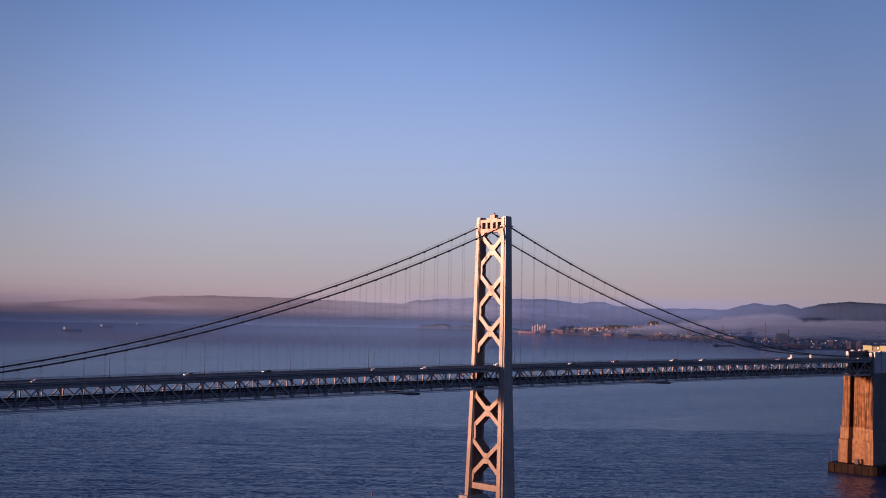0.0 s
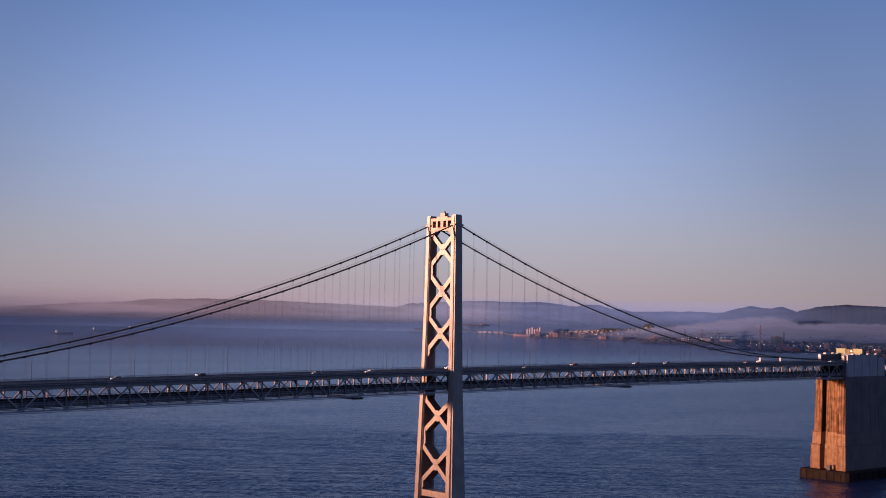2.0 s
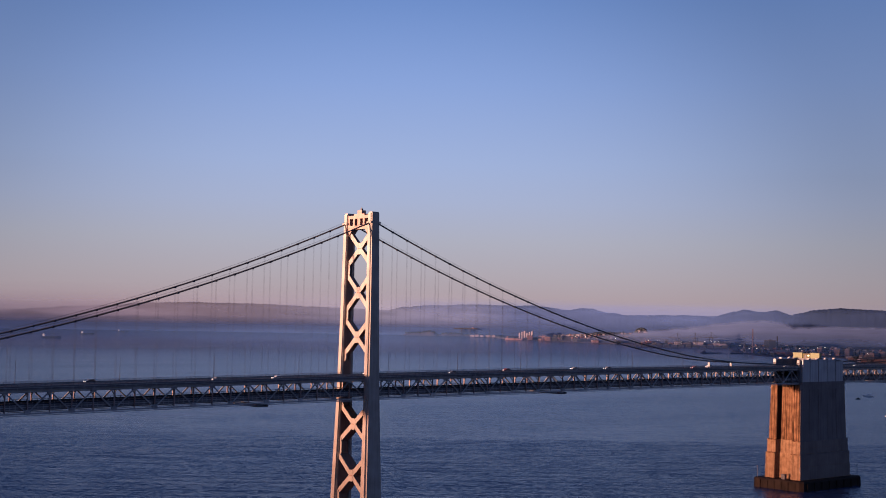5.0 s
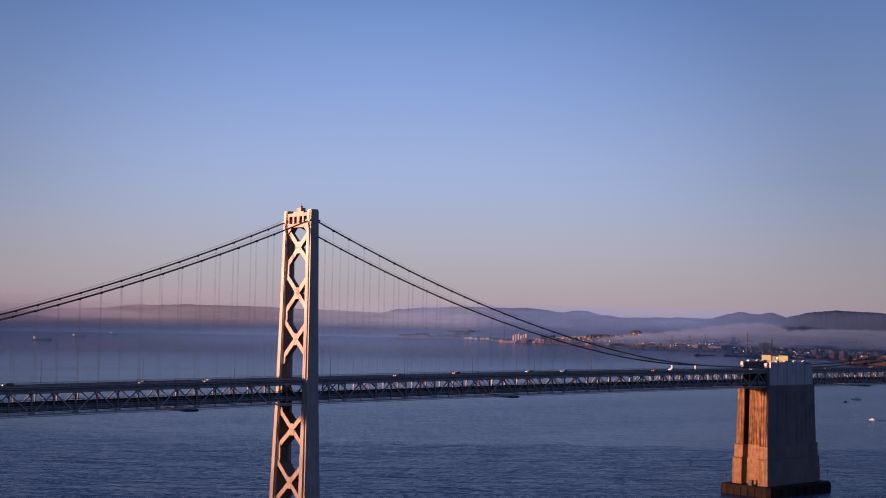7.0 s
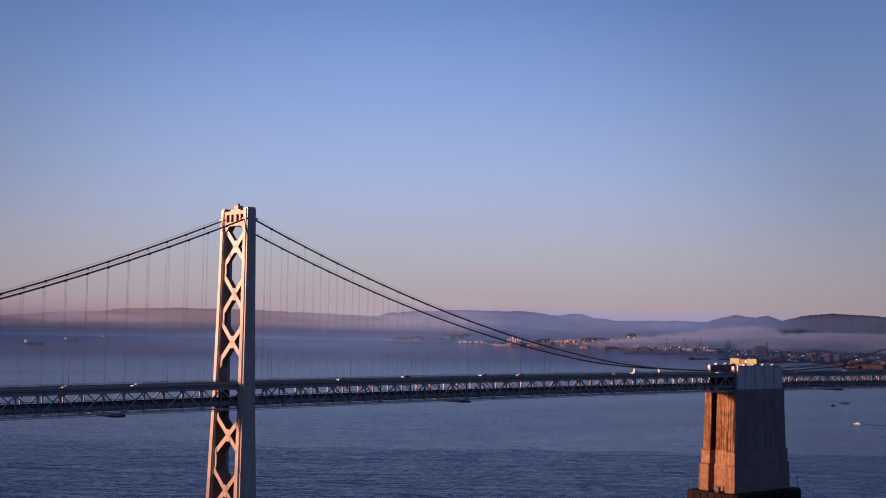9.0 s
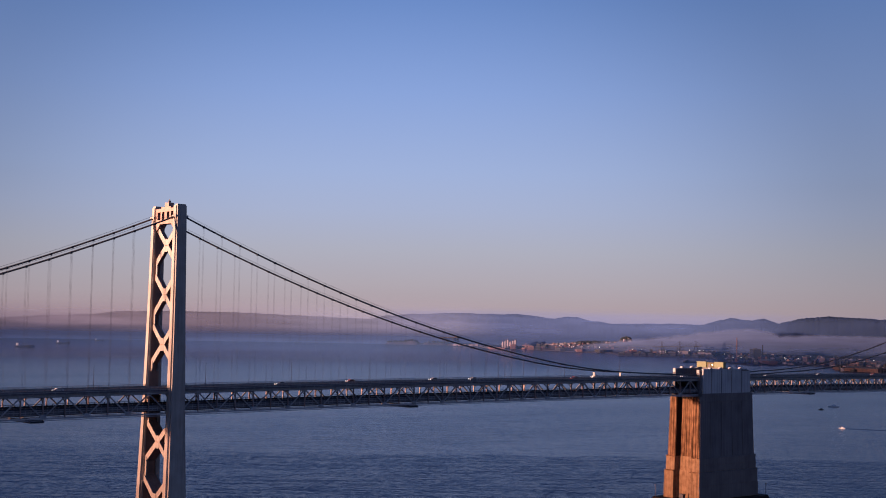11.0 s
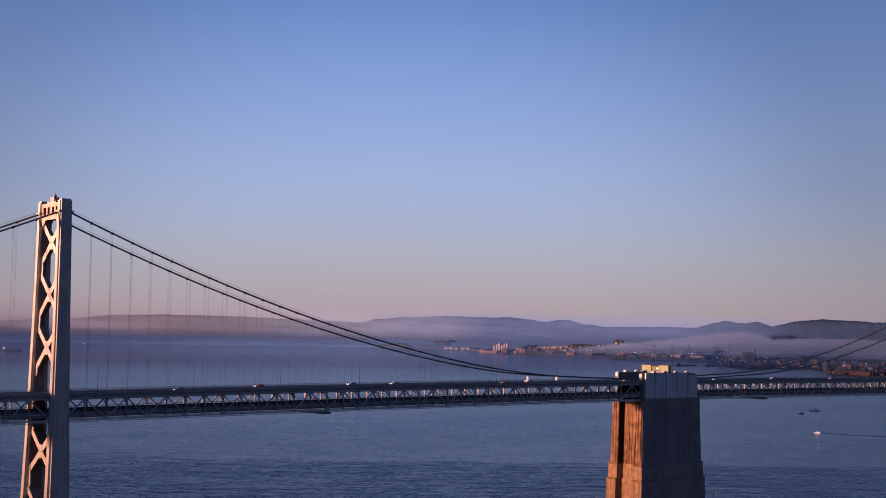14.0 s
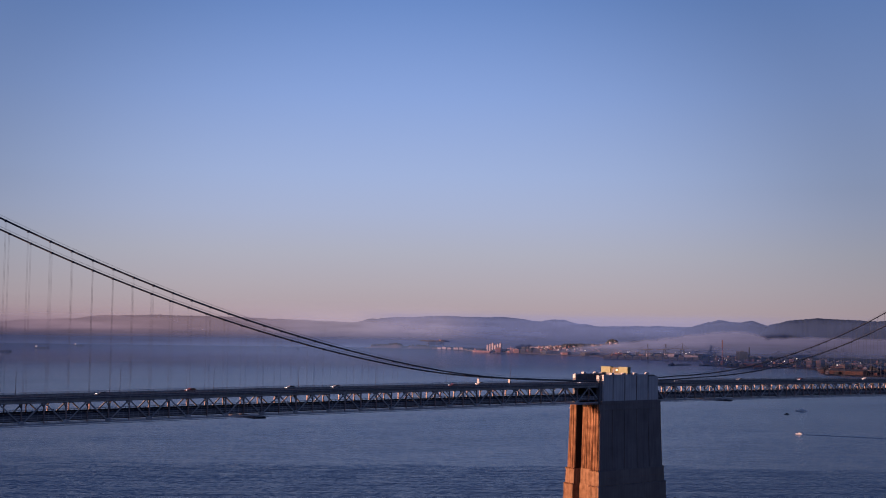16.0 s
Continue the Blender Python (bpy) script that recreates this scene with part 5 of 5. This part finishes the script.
# wake of the white boat: two low ridges spreading behind it
for side in (-1, 1):
    bm = bmesh.new()
    rings = []
    for i in range(61):
        u = i / 60
        off = side * (0.5 + 4.5 * u)
        x, y = WHITE_AT[0] + 1.5 + 60 * u + off * 0.94, WHITE_AT[1] - 4 - 165 * u + off * 0.34
        h = 0.5 * (1 - u) ** 0.6
        rings.append([(x - 1.6, y - 0.6, -0.05), (x, y, h), (x + 1.6, y + 0.6, -0.05)])
    loft(bm, rings)
    tagged(link_mesh("wake", bm, WATER), "low wave spreading behind the motor boat", "wake", kind="structure")

# lamps still burning on the quays
QUAY_LIGHT = bpy.data.materials.new("lit_quay_lamp")
QUAY_LIGHT.use_nodes = True
quay_bsdf = QUAY_LIGHT.node_tree.nodes["Principled BSDF"]
quay_bsdf.inputs["Emission Color"].default_value, quay_bsdf.inputs["Emission Strength"].default_value = (1.0, 0.86, 0.7, 1), 1.3
for i in range(34):
    b = rng.uniform(5.0, 13.0) if i % 3 else rng.uniform(13.0, 20.5)
    e = far_thing("quay_lamp", b, on_shore(b, rng.uniform(30, 700)), 3.5, rng.uniform(0, 180), "tall quay lamp burning white at dawn", "lamp post", "quay lamps")
    tall = rng.uniform(14, 24)
    bm = bmesh.new()
    tube(bm, [(0, 0, -1), (0, 0, tall)], 0.25, 5)
    part("post", bm, CRANE, e)
    bm = bmesh.new()
    box(bm, -0.7, 0.7, -0.7, 0.7, tall, tall + 1.1)
    part("lamp_head", bm, QUAY_LIGHT, e)

BUOY_RED = material("faded_red_paint", (0.35, 0.05, 0.04), 0.6, 0.0, (0.25, 0.04, 0.035), 0.8)


def channel_buoy(x, y):
    e = thing("channel_buoy", (x, y, 0), "red steel channel buoy floating near the tower pier", "buoy")
    bm = bmesh.new()
    loft(bm, [[(r * math.cos(a), r * math.sin(a), z) for a in [math.tau * i / 14 for i in range(14)]] for z, r in ((-0.6, 1.1), (0.1, 1.35), (0.7, 1.3), (0.9, 0.9))])
    part("float", bm, BUOY_RED, e)
    for k in range(4):
        a = math.tau * (k + 0.5) / 4
        bm = bmesh.new()
        tube(bm, [(0.8 * math.cos(a), 0.8 * math.sin(a), 0.8), (0.25 * math.cos(a), 0.25 * math.sin(a), 3.0)], 0.07, 5)
        part("leg", bm, BUOY_RED, e)
    bm = bmesh.new()
    loft(bm, [[(r * math.cos(a), r * math.sin(a), z) for a in [math.tau * i / 10 for i in range(10)]] for z, r in ((2.9, 0.45), (3.5, 0.45), (4.1, 0.12))])
    part("lantern", bm, BUOY_RED, e)


channel_buoy(-13.5, 76.0)

# ---------------------------------------------------------------- things on the bridge
def lamp_post(x):
    e = thing("lamp_post", (x, MID_Y + 9.15, floor_z(x) + 9.7), "slim dark steel lamp post on the bridge railing", "lamp post", "bridge lamp posts")
    bm = bmesh.new()
    loft(bm, [[(r * math.cos(a), r * math.sin(a), z) for a in [math.tau * i / 6 for i in range(6)]] for z, r in ((0, 0.15), (1.2, 0.12), (9.4, 0.08))])
    part("post", bm, ROPE, e)
    bm = bmesh.new()
    tube(bm, [(0, 0, 9.3), (0, -0.3, 9.45), (0, -0.7, 9.5)], 0.05, 6)
    arm = part("arm", bm, ROPE, e)
    bm = bmesh.new()
    box(bm, -0.12, 0.12, -1.05, -0.65, 9.44, 9.54)
    part("lamp_head", bm, ROPE, arm)
    return e


for k in range(16):
    for x in (24.5 + 43.4 * k, -26.3 - 43.5 * k):
        if abs(x - SPAN) > 30 and -345 < x < 690:
            lamp_post(x)

# maintenance travellers slung under the truss
for x in (-57.5, 122.5, 440):
    e = thing("maintenance_traveller", (x, MID_Y, floor_z(x)), "dark steel maintenance gantry slung under the bridge truss", "gantry", "travellers")
    bm = bmesh.new()
    box(bm, -2.6, 2.6, -10.6, 10.6, -1.5, -1.2)
    part("platform", bm, CABLE, e)
    for sx in (-2.6, 2.6):
        bm = bmesh.new()
        box(bm, sx - 0.12, sx + 0.12, -10.6, 10.6, -1.2, -0.5)
        part("side_rail", bm, DECK_EDGE, e)
        for y in (-8.5, 8.5):
            bm = bmesh.new()
            box(bm, sx - 0.12, sx + 0.12, y - 0.12, y + 0.12, -1.2, 0.1)
            part("hanger", bm, DECK_EDGE, e)

PAINT = [material("white_car_paint", (0.40, 0.41, 0.43), 0.3, 0.0, (0.37, 0.38, 0.40), 0.5), material("dark_car_paint", (0.04, 0.045, 0.06), 0.3, 0.0, (0.03, 0.035, 0.05), 0.5),
         material("silver_car_paint", (0.18, 0.19, 0.21), 0.35, 0.3, (0.16, 0.17, 0.19), 0.5), material("red_car_paint", (0.12, 0.03, 0.025), 0.3, 0.0, (0.10, 0.025, 0.02), 0.5)]
TYRE = material("tyre_rubber", (0.02, 0.02, 0.02), 0.9)
LAMP = bpy.data.materials.new("lit_headlamp")
LAMP.use_nodes = True
lamp_bsdf = LAMP.node_tree.nodes["Principled BSDF"]
lamp_bsdf.inputs["Emission Color"].default_value, lamp_bsdf.inputs["Emission Strength"].default_value = (1.0, 0.93, 0.9, 1), 0.8


def wheels(e, spots, radius):
    for x, y in spots:
        bm = bmesh.new()
        loft(bm, [[(x + radius * math.cos(a), y + w, radius + radius * math.sin(a)) for a in [math.tau * i / 10 for i in range(10)]] for w in (-0.12, 0.12)])
        part("wheel", bm, TYRE, e)


def car(x, lane, paint, colour, forward):
    e = thing("car", (x, MID_Y + lane, floor_z(x) + 9.73), f"{colour} car driving on the upper bridge deck", "car", "cars on the bridge")
    e.rotation_euler = (0, 0, 0 if forward else math.pi)
    bm = bmesh.new()
    side_view = [(-2.2, 0.3), (2.2, 0.3), (2.25, 0.75), (1.15, 0.95), (0.45, 1.48), (-1.25, 1.5), (-1.95, 0.98), (-2.25, 0.9)]
    loft(bm, [[(px * k, y, pz if pz < 1 else pz - (1 - k) * 0.2) for px, pz in side_view] for y, k in ((-0.9, 0.96), (-0.82, 1.0), (0.82, 1.0), (0.9, 0.96))])
    body = part("body", bm, paint, e)
    for y in (-0.91, 0.91):
        bm = bmesh.new()
        hexa(bm, [(-1.6, y - 0.02, 1.0), (0.9, y - 0.02, 1.0), (0.9, y + 0.02, 1.0), (-1.6, y + 0.02, 1.0), (-1.2, y - 0.02, 1.38), (0.4, y - 0.02, 1.38), (0.4, y + 0.02, 1.38), (-1.2, y + 0.02, 1.38)])
        part("side_window", bm, GLASS, body)
    wheels(e, ((-1.35, -0.8), (-1.35, 0.8), (1.35, -0.8), (1.35, 0.8)), 0.33)
    for y in (-0.62, 0.62):
        bm = bmesh.new()
        box(bm, 2.22, 2.3, y - 0.18, y + 0.18, 0.62, 0.8)
        part("headlight", bm, LAMP, body)
    return e


cars = random.Random(21)
tones = ("white", "dark blue", "silver", "red")
for x in (-238, -171, -132, -76, -47, 14, 52, 96, 149, 171, 228, 262, 318, 402, 468, 525, 590):
    lane = cars.choice((-6.6, -3.3, 3.3, 6.6))
    i = cars.choice((0, 1, 1, 2, 2, 3, 1))
    car(x + cars.uniform(-5, 5), lane, PAINT[i], tones[i], False)


def median_panel(x, label):
    """Tall boxed panel on two legs, square to the road."""
    e = thing("roadside_panel", (x, MID_Y, floor_z(x) + 9.72), label, "road sign", "roadside panels")
    for y in (-0.55, 0.55):
        bm = bmesh.new()
        box(bm, -0.08, 0.08, y - 0.08, y + 0.08, 0, 0.9)
        part("leg", bm, DECK_EDGE, e)
    bm = bmesh.new()
    box(bm, -0.12, 0.12, -0.6, 0.6, 0.9, 3.3)
    panel = part("panel", bm, CONCRETE_PALE, e)
    for z in (0.9, 3.24):
        bm = bmesh.new()
        box(bm, -0.16, 0.16, -0.66, 0.66, z - 0.06, z + 0.1)
        part("frame_rail", bm, DECK_EDGE, panel)


median_panel(254.5, "white boxed panel standing on the bridge deck")
median_panel(275.3, "white boxed panel standing on the bridge deck")
